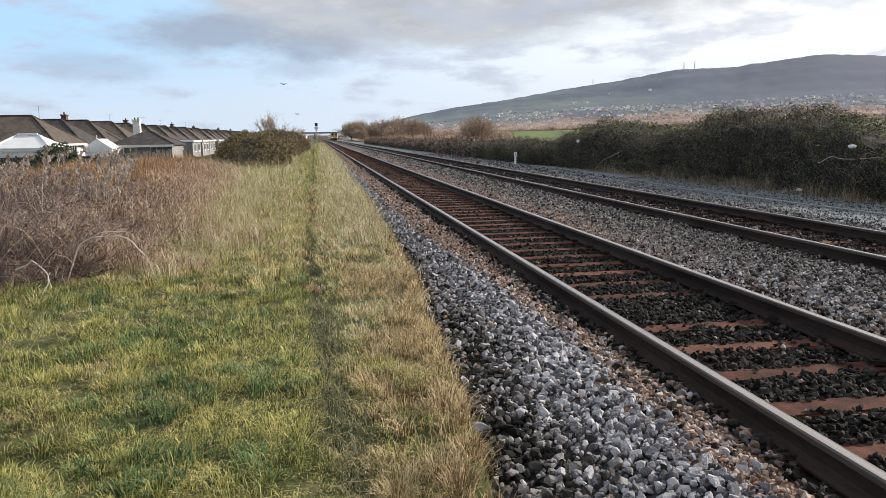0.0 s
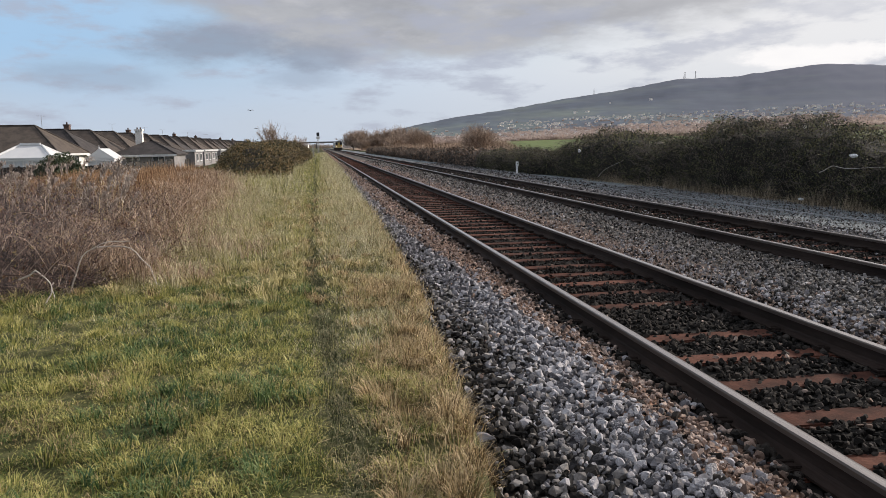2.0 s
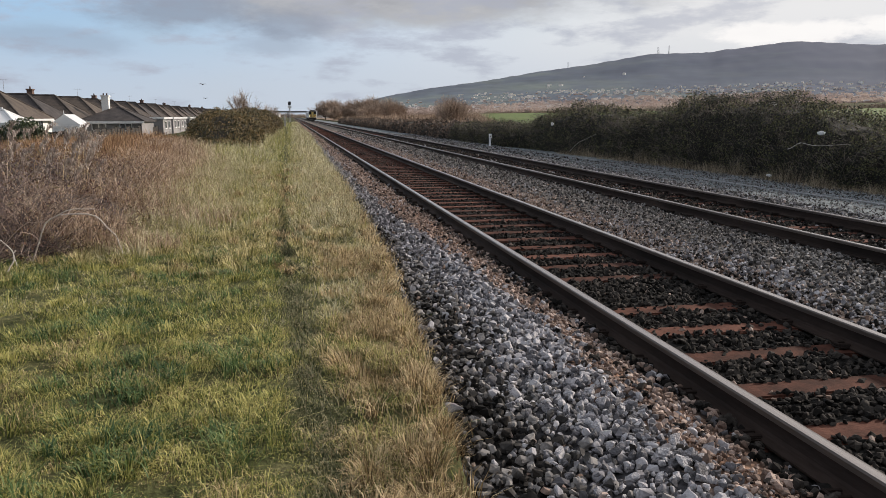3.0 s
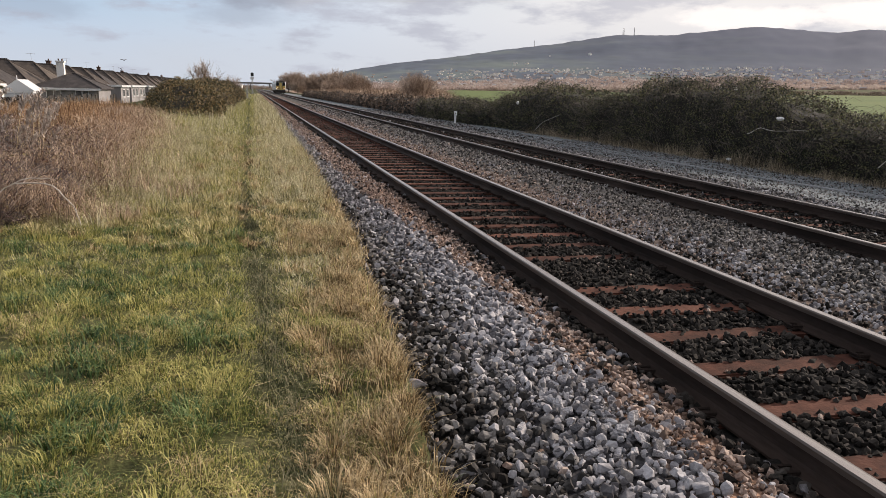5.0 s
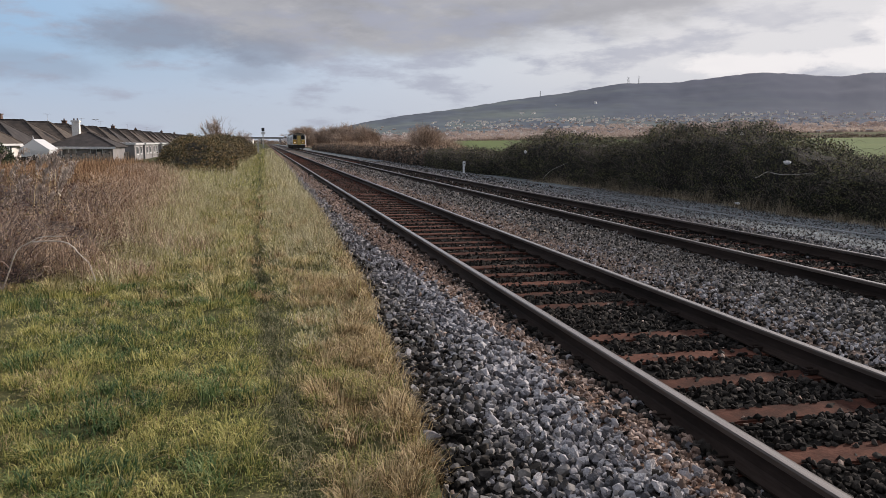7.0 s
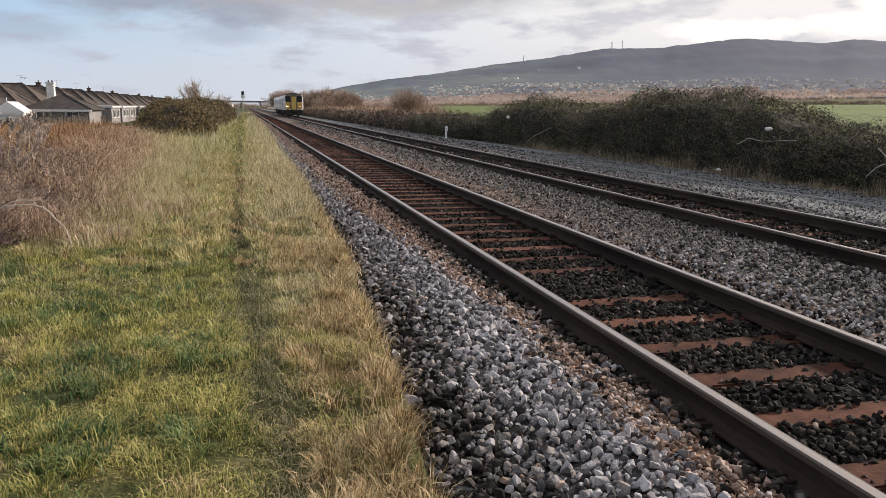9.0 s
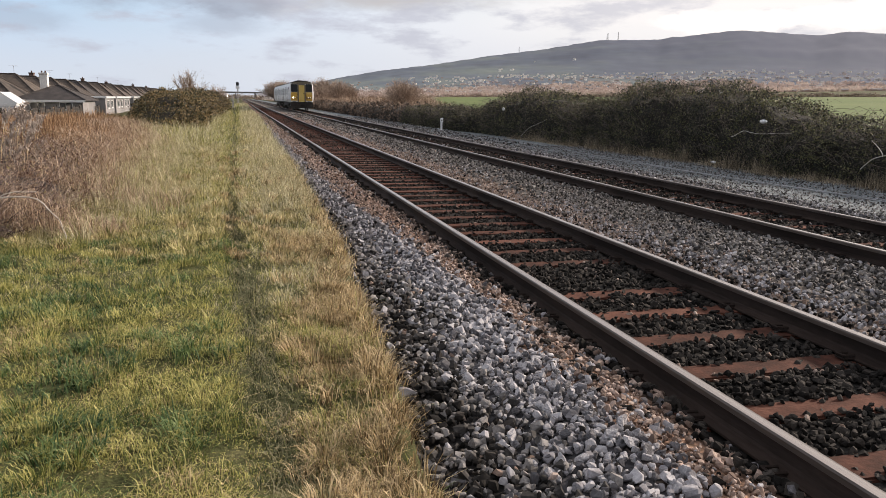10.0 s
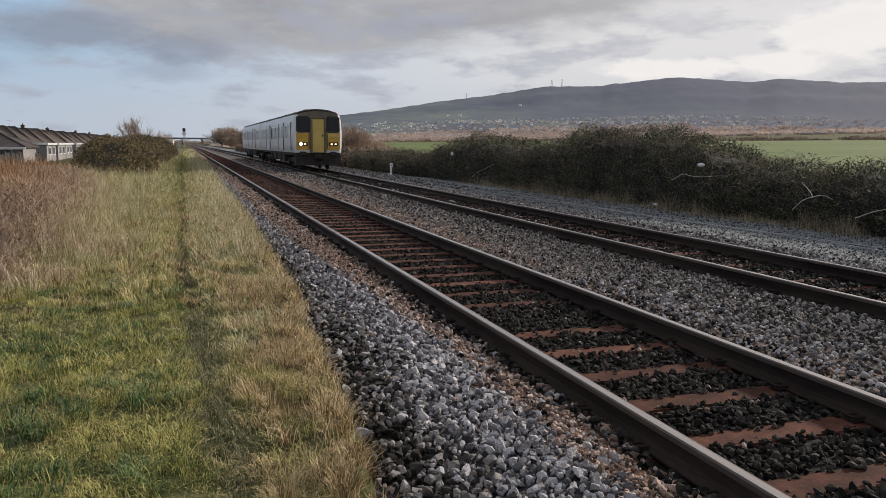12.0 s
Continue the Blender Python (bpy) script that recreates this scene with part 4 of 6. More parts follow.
pb = np.repeat(tops, m_, 0) + np.stack([np.repeat(sway[:, 0], m_) * (0.75 * f_ ** 2 - 0.25), 0 * f_, -0.30 + 0.34 * f_ - 0.10 * f_ ** 2], 1) + rng.normal(0, 0.012, (n * m_, 3))
tagged(blades("reed_plumes", pb, np.sin(np.pi * (0.12 + 0.80 * f_)) * rng.uniform(0.07, 0.15, len(pb)), np.full(len(pb), 0.020), rng.uniform(0.4, 1.5, len(pb)), plume), "feathery pale reed plumes above the dead grass", "reeds", kind="stuff")

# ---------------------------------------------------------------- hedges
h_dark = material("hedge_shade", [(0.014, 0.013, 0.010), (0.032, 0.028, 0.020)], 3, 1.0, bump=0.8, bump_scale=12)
h_leaf = material("dark_bramble_leaves", [(0.018, 0.022, 0.015), (0.046, 0.051, 0.032), (0.17, 0.165, 0.078)], 1.0, 0.6, bump=0, island=0.7, spec=0.3, translucent=0.15)
h_stem = material("hedge_stems", [(0.024, 0.020, 0.018), (0.058, 0.047, 0.040), (0.17, 0.140, 0.115)], 1.5, 0.8, bump=0, island=0.8)
b_hedge = material("olive_bush_leaves", [(0.042, 0.044, 0.019), (0.125, 0.105, 0.044), (0.26, 0.18, 0.085)], 0.8, 0.7, bump=0, island=0.7, translucent=0.2)


b_russet = material("russet_hedge_leaves", [(0.045, 0.036, 0.027), (0.12, 0.080, 0.056), (0.23, 0.155, 0.105)], 0.25, 0.75, bump=0, island=0.6)


def hedge(name, y0, y1, x_of, width, top_of, leaf_n, stem_n, leaf_size, leaf_mat, label, floor, closed_ends=False, face=1.6):
    """A run of bramble hedge: a dark sheet for the shade inside, a skin of leaves, wiry stems that stick out; x_of(y):
    foot of its face.
    """
    rnd = np.random.default_rng(int(abs(y0) * 10) + 5)
    ys_, ts = np.arange(y0, y1 + 0.01, 0.4 if y1 - y0 < 60 else 1.0), np.linspace(0, np.pi, 13)

    def skin(y, t, k=1.0):
        k = np.asarray(k)
        hgt = top_of(y) - floor
        c_, s_ = np.cos(t), np.sin(t)
        x = x_of(y) + width / 2 - (width / 2) * np.sign(c_) * np.abs(c_) ** 0.6 * k
        hgt = hgt * np.sqrt(np.clip(np.minimum(y - y0, y1 - y) / 1.6, 0.0, 1.0)) if closed_ends else hgt
        z = floor + hgt * np.abs(s_) ** 0.55 * k
        return np.stack([x, y + 0 * t, z], -1)

    def bulge(y, t):
        return np.stack([vnoise(y, t * 1.5, 0.7) + 0.6 * vnoise(y, t * 2, 0.25), 0 * y, vnoise(t * 1.5, y, 0.9, 2.0) + 0.6 * vnoise(t, y, 0.3, 2.0)], -1) * (0.15 + 0.85 * np.sin(t) ** 2)[..., None]

    Y, T_ = np.meshgrid(ys_, ts, indexing="ij")
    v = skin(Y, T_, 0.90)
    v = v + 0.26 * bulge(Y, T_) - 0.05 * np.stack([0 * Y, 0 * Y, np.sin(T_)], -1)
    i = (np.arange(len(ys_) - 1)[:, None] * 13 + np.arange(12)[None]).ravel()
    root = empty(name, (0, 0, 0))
    # near-black sheet stands in for the shade deep in the hedge
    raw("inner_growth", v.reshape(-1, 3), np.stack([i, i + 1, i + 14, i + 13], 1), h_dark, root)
    y = y0 + (y1 - y0) * rnd.random(leaf_n) ** (1.7 if closed_ends else 1.0)
    t = np.pi * rnd.random(leaf_n) ** face
    tuft = vnoise(y, t * 2.2, 0.33, 5.0) + 0.6 * vnoise(y, t * 3.0, 0.12, 6.0) + 0.9 * sstep(np.sin(t), 0.75, 1.0)
    keep = rnd.random(leaf_n) < np.clip(0.55 + 0.75 * tuft, 0.12, 1.0)
    y, t, tuft = y[keep], t[keep], tuft[keep]
    leaf_n = len(y)
    p = skin(y, t, 1.0 + 0.05 * np.clip(tuft, -1, 1)) + rnd.normal(0, 0.08, (leaf_n, 3)) + 0.26 * bulge(y, t)
    leaves("foliage", p, leaf_size * rnd.uniform(0.6, 1.4, leaf_n), leaf_mat, root)
    y = rnd.uniform(y0, y1, stem_n)
    t = np.pi * rnd.random(stem_n) ** face
    b = skin(y, t, 0.96) + 0.26 * bulge(y, t)
    stems("wiry_growth", arcs(b, rnd.uniform(0.15, 0.75, stem_n), rnd.uniform(0.03, 0.38, stem_n), 4, 0.035), rnd.uniform(0.003, 0.006, stem_n) * (1 + 0.02 * np.abs(y)), h_stem, root)
    return tagged(root, label, "hedge")


def hedge_line(y):
    """Foot of the hedge: it draws nearer to the track further along."""
    return np.interp(y, [2, 26, 36, 44, 60], [13.15, 13.05, 12.5, 11.85, 11.4])


def right_top(y):
    top = np.interp(y, [2, 10, 12.5, 15, 16.4, 17.5, 19.8, 21.6, 23.3, 25.7, 27.7, 29.9, 32.3, 34.2, 36.4, 38.6, 40, 48, 60, 90], [1.02, 1.04, 1.0, 0.95, 1.12, 1.46, 1.75, 1.92, 1.94, 1.83, 1.42, 1.30, 1.74, 1.82, 1.78, 1.28, 0.98, 0.88, 0.85, 0.85])
    return top + 0.05 * vnoise(y, y, 0.5) + 0.10 * np.clip(vnoise(y, y, 0.9, 3.0), 0, 1)


def hedge_face(y):
    return hedge_line(y) + 0.22 * vnoise(y, 0, 1.3)


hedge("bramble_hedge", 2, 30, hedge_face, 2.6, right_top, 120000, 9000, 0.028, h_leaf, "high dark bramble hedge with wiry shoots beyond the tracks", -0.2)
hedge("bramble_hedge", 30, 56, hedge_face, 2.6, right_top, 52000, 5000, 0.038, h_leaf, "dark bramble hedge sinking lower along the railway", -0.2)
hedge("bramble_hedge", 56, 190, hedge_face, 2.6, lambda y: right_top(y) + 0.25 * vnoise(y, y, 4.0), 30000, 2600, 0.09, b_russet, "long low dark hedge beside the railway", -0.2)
hedge("olive_bush", 37, 100, lambda y: -5.7 + 0.4 * vnoise(y, 0, 4) + 0.01 * y, 3.4, lambda y: np.interp(y, [37, 41, 50, 62, 80, 100], [0.8, 1.38, 1.6, 1.68, 1.7, 1.5]) + 0.30 * vnoise(y, y, 2.0), 90000, 3600, 0.05, b_hedge, "broad olive-brown bush on the bank beside the path", -0.1, True, 0.9)

n = 15000
y = 8 + 26 * rng.random(n) ** 1.3
p = np.stack([hedge_face(y) - 0.20 + rng.normal(0, 0.20, n), y, np.full(n, -0.2)], 1)
g_foot = material("faded_hedge_grass", [(0.08, 0.064, 0.044), (0.24, 0.19, 0.13), (0.46, 0.38, 0.27)], 1.0, 0.9, bump=0, island=0.8, spec=0.2)
tagged(blades("hedge_foot_grass", p, rng.uniform(0.12, 0.62, n) * (0.55 + 0.8 * np.clip(vnoise(y, y, 0.6), -0.6, 1)), np.full(n, 0.008), rng.uniform(0.1, 0.7, n), g_foot, plain=True), "tufts of faded dry grass along the foot of the hedge", "grass", kind="stuff")

# ---------------------------------------------------------------- bare trees
t_bark = material("grey_bark", [(0.06, 0.048, 0.038), (0.12, 0.095, 0.075)], 2, 0.9, bump=0.4, bump_scale=12)
t_twig = material("winter_twigs", [(0.16, 0.118, 0.090), (0.29, 0.215, 0.165), (0.40, 0.31, 0.24)], 0.3, 0.9, bump=0, island=0.6)


def bare_tree(x, y, z0, height, spread, twigs, seed, thick, label, low=0.25, fill=0.75):
    """A leafless tree: trunk, limbs and a haze of twigs with gaps."""
    rnd = np.random.default_rng(seed)
    root = empty("bare_tree", (x, y, z0))
    bm = bmesh.new()
    tube(bm, (0, 0, -0.2), (0, 0, height * low), height * 0.030, height * 0.022, 7)
    ends = []
    for k in range(9):
        a, el = rnd.uniform(0, 6.28), rnd.uniform(0.55, 1.35)
        L_ = height * (1 - low) * rnd.uniform(0.6, 0.95)
        st = Vector((0, 0, height * low * rnd.uniform(0.5, 1.0)))
        q = st
        for s in range(3):
            el2 = el + rnd.normal(0, 0.15)
            d = Vector((math.cos(a) * math.cos(el2) * spread / height * 1.6, math.sin(a) * math.cos(el2) * spread / height * 1.6, math.sin(el2))) * (L_ / 3)
            tube(bm, q, q + d, height * 0.015 * (1 - s * 0.28), height * 0.015 * (0.72 - s * 0.28), 5)
            q = q + d
            ends.append((np.array(q), s))
            a += rnd.normal(0, 0.3)
    part("trunk", bm, t_bark, root)
    c_ = np.array([e for e, s in ends])
    idx = rnd.integers(0, len(c_), twigs)
    base = c_[idx] * rnd.uniform(0.75, 1.0, (twigs, 1))
    puff = rnd.normal(size=(twigs, 3))
    puff /= np.linalg.norm(puff, axis=1)[:, None]
    puff = puff * rnd.uniform(0.25, 0.92, (twigs, 1)) * np.array([spread * 0.66, spread * 0.66, height * 0.45]) + np.array([0, 0, height * 0.44])
    puff[:, 2] += 0.10 * height * vnoise(puff[:, 0] + seed, puff[:, 1], spread * 0.22) + 0.05 * height * vnoise(puff[:, 0], puff[:, 1] + seed, spread * 0.08)
    puff[:, 2] = np.maximum(puff[:, 2], 0.1)
    base = np.where(rnd.random((twigs, 1)) < fill, puff, base)
    d = base / (np.linalg.norm(base, axis=1)[:, None] + 1e-6) + rnd.normal(0, 0.55, (twigs, 3)) + np.array([0, 0, 0.25])
    d /= np.linalg.norm(d, axis=1)[:, None]
    ln = height * rnd.uniform(0.08, 0.22, (twigs, 1))
    mid = base + d * ln * 0.5 + rnd.normal(0, height * 0.010, (twigs, 3))
    tip = base + d * ln + np.array([0, 0, 0.02 * height])
    stems("crown", np.stack([base, mid, tip], 1), rnd.uniform(0.7, 1.3, twigs) * thick, t_twig, root)
    return tagged(root, label, "tree")


for i, (x, y, h, sp) in enumerate([(12.6, 292, 7.0, 6.5), (16.5, 300, 7.4, 6.5), (20.0, 288, 5.5, 6), (24.5, 296, 7.6, 8), (29.5, 290, 8.4, 8), (34.5, 280, 7.4, 8), (39, 286, 5.6, 6), (27, 275, 4.5, 8), (14.5, 270, 3.2, 5)]):
    bare_tree(x, y, 0.4, h + 0.6, sp, 2300, 20 + i, 0.045, "bare brown winter tree in a clump beside the line", 0.16)
bare_tree(25.2, 121, 0.0, 5.0, 4.8, 3000, 40, 0.02, "bushy bare tree with russet twigs behind the hedge", 0.15)
bare_tree(27.0, 126, 0.0, 4.0, 3.0, 1600, 41, 0.02, "bushy bare tree with russet twigs behind the hedge", 0.15)
bare_tree(-8.6, 150, -0.2, 6.9, 6.4, 1300, 42, 0.02, "spindly leafless tree above the bush", 0.3, 0.15)
bare_tree(-4.4, 170, -0.1, 4.4, 3.2, 600, 43, 0.025, "low leafless tree beyond the bush", 0.3)

# evergreen shrub beside the gardens
shrub = empty("evergreen_shrub", (-12.6, 40, -0.5))
bm = bmesh.new()
for k in range(5):
    a = k * 1.3
    tube(bm, (0, 0, -0.3), (0.5 * math.cos(a), 0.5 * math.sin(a), 0.9), 0.05, 0.03, 6)
part("trunk", bm, t_bark, shrub)
n = 9000
d = rng.normal(size=(n, 3))
d /= np.linalg.norm(d, axis=1)[:, None]
rad = (0.95 + 0.20 * vnoise(d[:, 0] * 2, d[:, 2] * 2, 0.6)) * rng.uniform(0.55, 1.05, n)
leaves("crown", d * rad[:, None] * np.array([1.15, 1.15, 1.0]) + np.array([0, 0, 1.0]), rng.uniform(0.035, 0.075, n), material("evergreen_leaves", [(0.015, 0.030, 0.010), (0.035, 0.055, 0.018), (0.06, 0.08, 0.03)], 2, 0.5, bump=0, island=0.7), shrub)
tagged(shrub, "dark evergreen shrub in front of the bungalows", "shrub")
# ---------------------------------------------------------------- bungalows
render_w = material("white_render", [(0.62, 0.60, 0.56), (0.78, 0.76, 0.72)], 0.5, 0.85, bump=0.2, bump_scale=20, per_object=0.3)
# cream extension walls, with the shade on them put into a grey base colour
cream_w = material("shade_greyed_wall", [(0.17, 0.165, 0.17), (0.26, 0.25, 0.25)], 0.5, 0.85, bump=0.2, bump_scale=20)
upvc = material("white_plastic_frames", [(0.58, 0.59, 0.60), (0.68, 0.68, 0.68)], 1, 0.4, bump=0, fine=0.03)
tile_b = material("brown_roof_tiles", [(0.026, 0.020, 0.017), (0.050, 0.038, 0.031), (0.082, 0.064, 0.050)], 1.2, 0.9, bump=0.5, bump_scale=9, per_object=0.3)
tile_d = material("dark_roof_tiles", [(0.016, 0.013, 0.013), (0.032, 0.026, 0.025), (0.055, 0.046, 0.043)], 1.2, 0.85, bump=0.5, bump_scale=9)
brick_m = material("dark_chimney_brick", [(0.08, 0.05, 0.04), (0.14, 0.085, 0.065)], 4, 0.9, bump=0.4, bump_scale=25)
metal_m = material("grey_painted_metal", [(0.22, 0.22, 0.22), (0.34, 0.34, 0.34)], 3, 0.6, bump=0.1)
black_m = material("black_painted_metal", [(0.012, 0.012, 0.012), (0.03, 0.03, 0.03)], 4, 0.6, bump=0.2)
glass_m = material("dark_window_glass", [(0.015, 0.018, 0.02), (0.03, 0.035, 0.04)], 2, 0.06, bump=0, fine=0.05, spec=0.8)
fence_m = material("weathered_fence", [(0.016, 0.014, 0.012), (0.042, 0.036, 0.031)], 3, 0.9, bump=0.4, bump_scale=30)


def poly(bm, pts):
    return bm.faces.new([bm.verts.new(p) for p in pts])


def hip_roof(x0, x1, y0, y1, z0, z1, run0, run1, name, mat, parent, along="x"):
    """A hipped roof with a small thickness; run0, run1: how far the ridge stays back from the two ends."""
    ym = (y0 + y1) / 2
    bm = bmesh.new()
    a, b = (x0 + run0, ym, z1), (x1 - run1, ym, z1)
    c = [(x0, y0, z0), (x1, y0, z0), (x1, y1, z0), (x0, y1, z0)]
    poly(bm, [c[0], c[1], b, a])
    poly(bm, [c[1], c[2], b])
    poly(bm, [c[2], c[3], a, b])
    poly(bm, [c[3], c[0], a])
    low = [(p[0], p[1], p[2] - 0.10) for p in c]
    for i in range(4):
        j = (i + 1) % 4
        poly(bm, [low[i], low[j], c[j], c[i]])
    poly(bm, low[::-1])
    bmesh.ops.remove_doubles(bm, verts=bm.verts[:], dist=0.001)
    bmesh.ops.recalc_face_normals(bm, faces=bm.faces[:])
    roof = part(name, bm, mat, parent)
    # ridge and hip tiles
    rb = bmesh.new()
    for p, q in ((a, b), (c[0], a), (c[3], a), (c[1], b), (c[2], b)):
        if (Vector(p) - Vector(q)).length > 0.1:
            tube(rb, Vector(p) + Vector((0, 0, 0.02)), Vector(q) + Vector((0, 0, 0.02)), 0.09, 0.09, 6)
    part("ridge_tiles", rb, mat, roof)
    return roof


def window(parent, x, y, z, w, h, face):
    """A framed window on a wall; face: 'x' towards the track, 'y' towards the near end."""
    def b(u0, u1, d0, d1, z0, z1):
        return boxed(x + d0, x + d1, y + u0, y + u1, z + z0, z + z1) if face == "x" else boxed(x + u0, x + u1, y - d1, y - d0, z + z0, z + z1)
    fr = bmesh.new()
    for u0, u1, z0, z1 in ((-w / 2, w / 2, 0, 0.07), (-w / 2, w / 2, h - 0.07, h), (-w / 2, -w / 2 + 0.07, 0.07, h - 0.07), (w / 2 - 0.07, w / 2, 0.07, h - 0.07), (-0.03, 0.03, 0.07, h - 0.07)):
        q = (u0, u1, 0.0, 0.06, z0, z1)
        if face == "x":
            box(fr, x + q[2], x + q[3], y + q[0], y + q[1], z + q[4], z + q[5])
        else:
            box(fr, x + q[0], x + q[1], y - q[3], y - q[2], z + q[4], z + q[5])
    f = part("window", fr, upvc, parent)
    part("pane", b(-w / 2 + 0.07, w / 2 - 0.07, -0.02, 0.02, 0.07, h - 0.07), glass_m, f)
    part("sill", b(-w / 2 - 0.05, w / 2 + 0.05, 0.0, 0.12, -0.07, -0.005), upvc, f)


def bungalow(roof_mat, label, stack=False):
    """Ridge across the line, hipped end towards it; origin under the middle of that end wall."""
    h = empty("bungalow")
    part("wall", boxed(-12.5, 0, -4.4, 4.4, -0.3, 2.2), render_w, h)
    hip_roof(-13.0, 0.5, -4.9, 4.9, 2.25, 5.0, 3.5, 3.6, "roof", roof_mat, h)
    part("fascia", boxed(0.38, 0.52, -4.9, 4.9, 2.0, 2.2), upvc, h, "white fascia board and gutter")
    window(h, 0.0, -2.2, 0.9, 1.8, 1.1, "x")
    window(h, 0.0, 2.0, 0.9, 1.5, 1.1, "x")
    window(h, -3.5, -4.4, 0.9, 1.2, 1.1, "y")
    if not stack:
        return tagged(h, label, "bungalow", "row of bungalows")
    cb = boxed(-6.2, -5.6, 0.1, 0.9, 4.0, 5.75)
    box(cb, -6.27, -5.53, 0.03, 0.97, 5.6, 5.75)
    ch = part("chimney", cb, brick_m, h)
    part("chimney_pot", tube(bmesh.new(), (-5.9, 0.5, 5.75), (-5.9, 0.5, 6.05), 0.11, 0.09, 8), brick_m, ch)
    return tagged(h, label, "bungalow", "row of bungalows")


def aerial(x, y, z):
    bm = tube(bmesh.new(), (0, 0, 0), (0, 0, 1.5), 0.025, 0.02, 5)
    tube(bm, (-0.6, 0, 1.45), (0.6, 0, 1.45), 0.015, 0.015, 5)
    for k in range(6):
        tube(bm, (-0.55 + 0.2 * k, -0.22, 1.45), (-0.55 + 0.2 * k, 0.22, 1.45), 0.010, 0.010, 4)
    ob = part("television_aerial", bm, metal_m)
    ob.location, ob.rotation_euler = (x, y, z), (0, 0, random.uniform(0, 3))
    return tagged(ob, "thin metal television aerial on a bungalow roof", "aerial", "roof aerials")


GZ = -0.85
h1 = bungalow(tile_b, "brown-tiled hipped bungalow with white walls, in a row")
h2 = bungalow(tile_d, "dark-tiled hipped bungalow with white walls, in a row")
h3 = bungalow(tile_b, "brown-tiled hipped bungalow with a brick chimney, in a row", True)
h3.matrix_basis = pose(-24.9, 131.8, GZ)
h1.matrix_basis = pose(-24.9, 82.3, GZ)
h2.matrix_basis = pose(-25.2, 92.1, GZ - 0.15)
for k in range(2, 26):
    if k == 5:
        continue
    copy_thing(h2 if k in (7, 13) else h3 if k in (2, 9, 12, 17, 21) else h1, pose(-24.9 + 0.25 * math.sin(k * 2.3) - 0.02 * k, 82.3 + 9.9 * k + 0.4 * math.sin(k * 1.7), GZ + 0.12 * math.sin(k * 3.1)))
for k in (1, 4, 6, 8, 11, 14):
    aerial(-30.3 - 0.4 * (k % 3), 82.6 + 9.9 * k, GZ + 4.93)

# low extension with a pale chimney, on the track side of the row
ext = empty("extension", (-20.9, 99.5, GZ))
part("wall", boxed(-3.4, 3.4, -2.5, 5.5, -0.3, 1.78), cream_w, ext)
hip_roof(-3.75, 3.75, -2.9, 5.9, 1.86, 3.55, 3.6, 3.6, "roof", tile_d, ext)
part("fascia", boxed(-3.75, 3.75, -3.02, -2.91, 1.60, 1.85), upvc, ext, "white fascia board")
window(ext, -1.4, -2.5, 0.75, 1.6, 0.85, "y")
window(ext, 1.6, -2.5, 0.75, 1.4, 0.85, "y")
tagged(ext, "low cream extension with a dark pyramid roof", "extension")
cw = boxed(-0.42, 0.42, -0.4, 0.4, 0.0, 3.0)
box(cw, -0.5, 0.5, -0.48, 0.48, 2.8, 3.0)
chm = empty("chimney_stack", (-22.9, 104.0, 1.2))
part("shaft", cw, render_w, chm)
for dx in (-0.2, 0.2):
    part("chimney_pot", tube(bmesh.new(), (dx, 0, 3.0), (dx, 0, 3.25), 0.10, 0.08, 8), brick_m, chm)
tagged(chm, "white rendered chimney stack over the extension", "chimney")


def flat_extension():
    e = empty("flat_roofed_extension")
    part("wall", boxed(-2.6, 2.6, -3.6, 3.6, -0.3, 2.05), cream_w, e)
    part("roof", boxed(-2.8, 2.8, -3.8, 3.8, 2.06, 2.30), upvc, e, "flat roof with a white edge")
    window(e, 2.6, -1.5, 0.8, 1.6, 1.0, "x")
    window(e, 2.6, 1.6, 0.8, 1.6, 1.0, "x")
    window(e, 0.0, -3.6, 0.6, 1.8, 1.2, "y")
    return tagged(e, "white flat-roofed extension behind a bungalow", "extension", "flat extensions")


fe = flat_extension()
fe.matrix_basis = pose(-19.3, 111, GZ)
for x, y in ((-19.6, 122), (-20.2, 134), (-20.4, 147), (-20.6, 166), (-21.0, 186)):
    copy_thing(fe, pose(x, y, GZ))


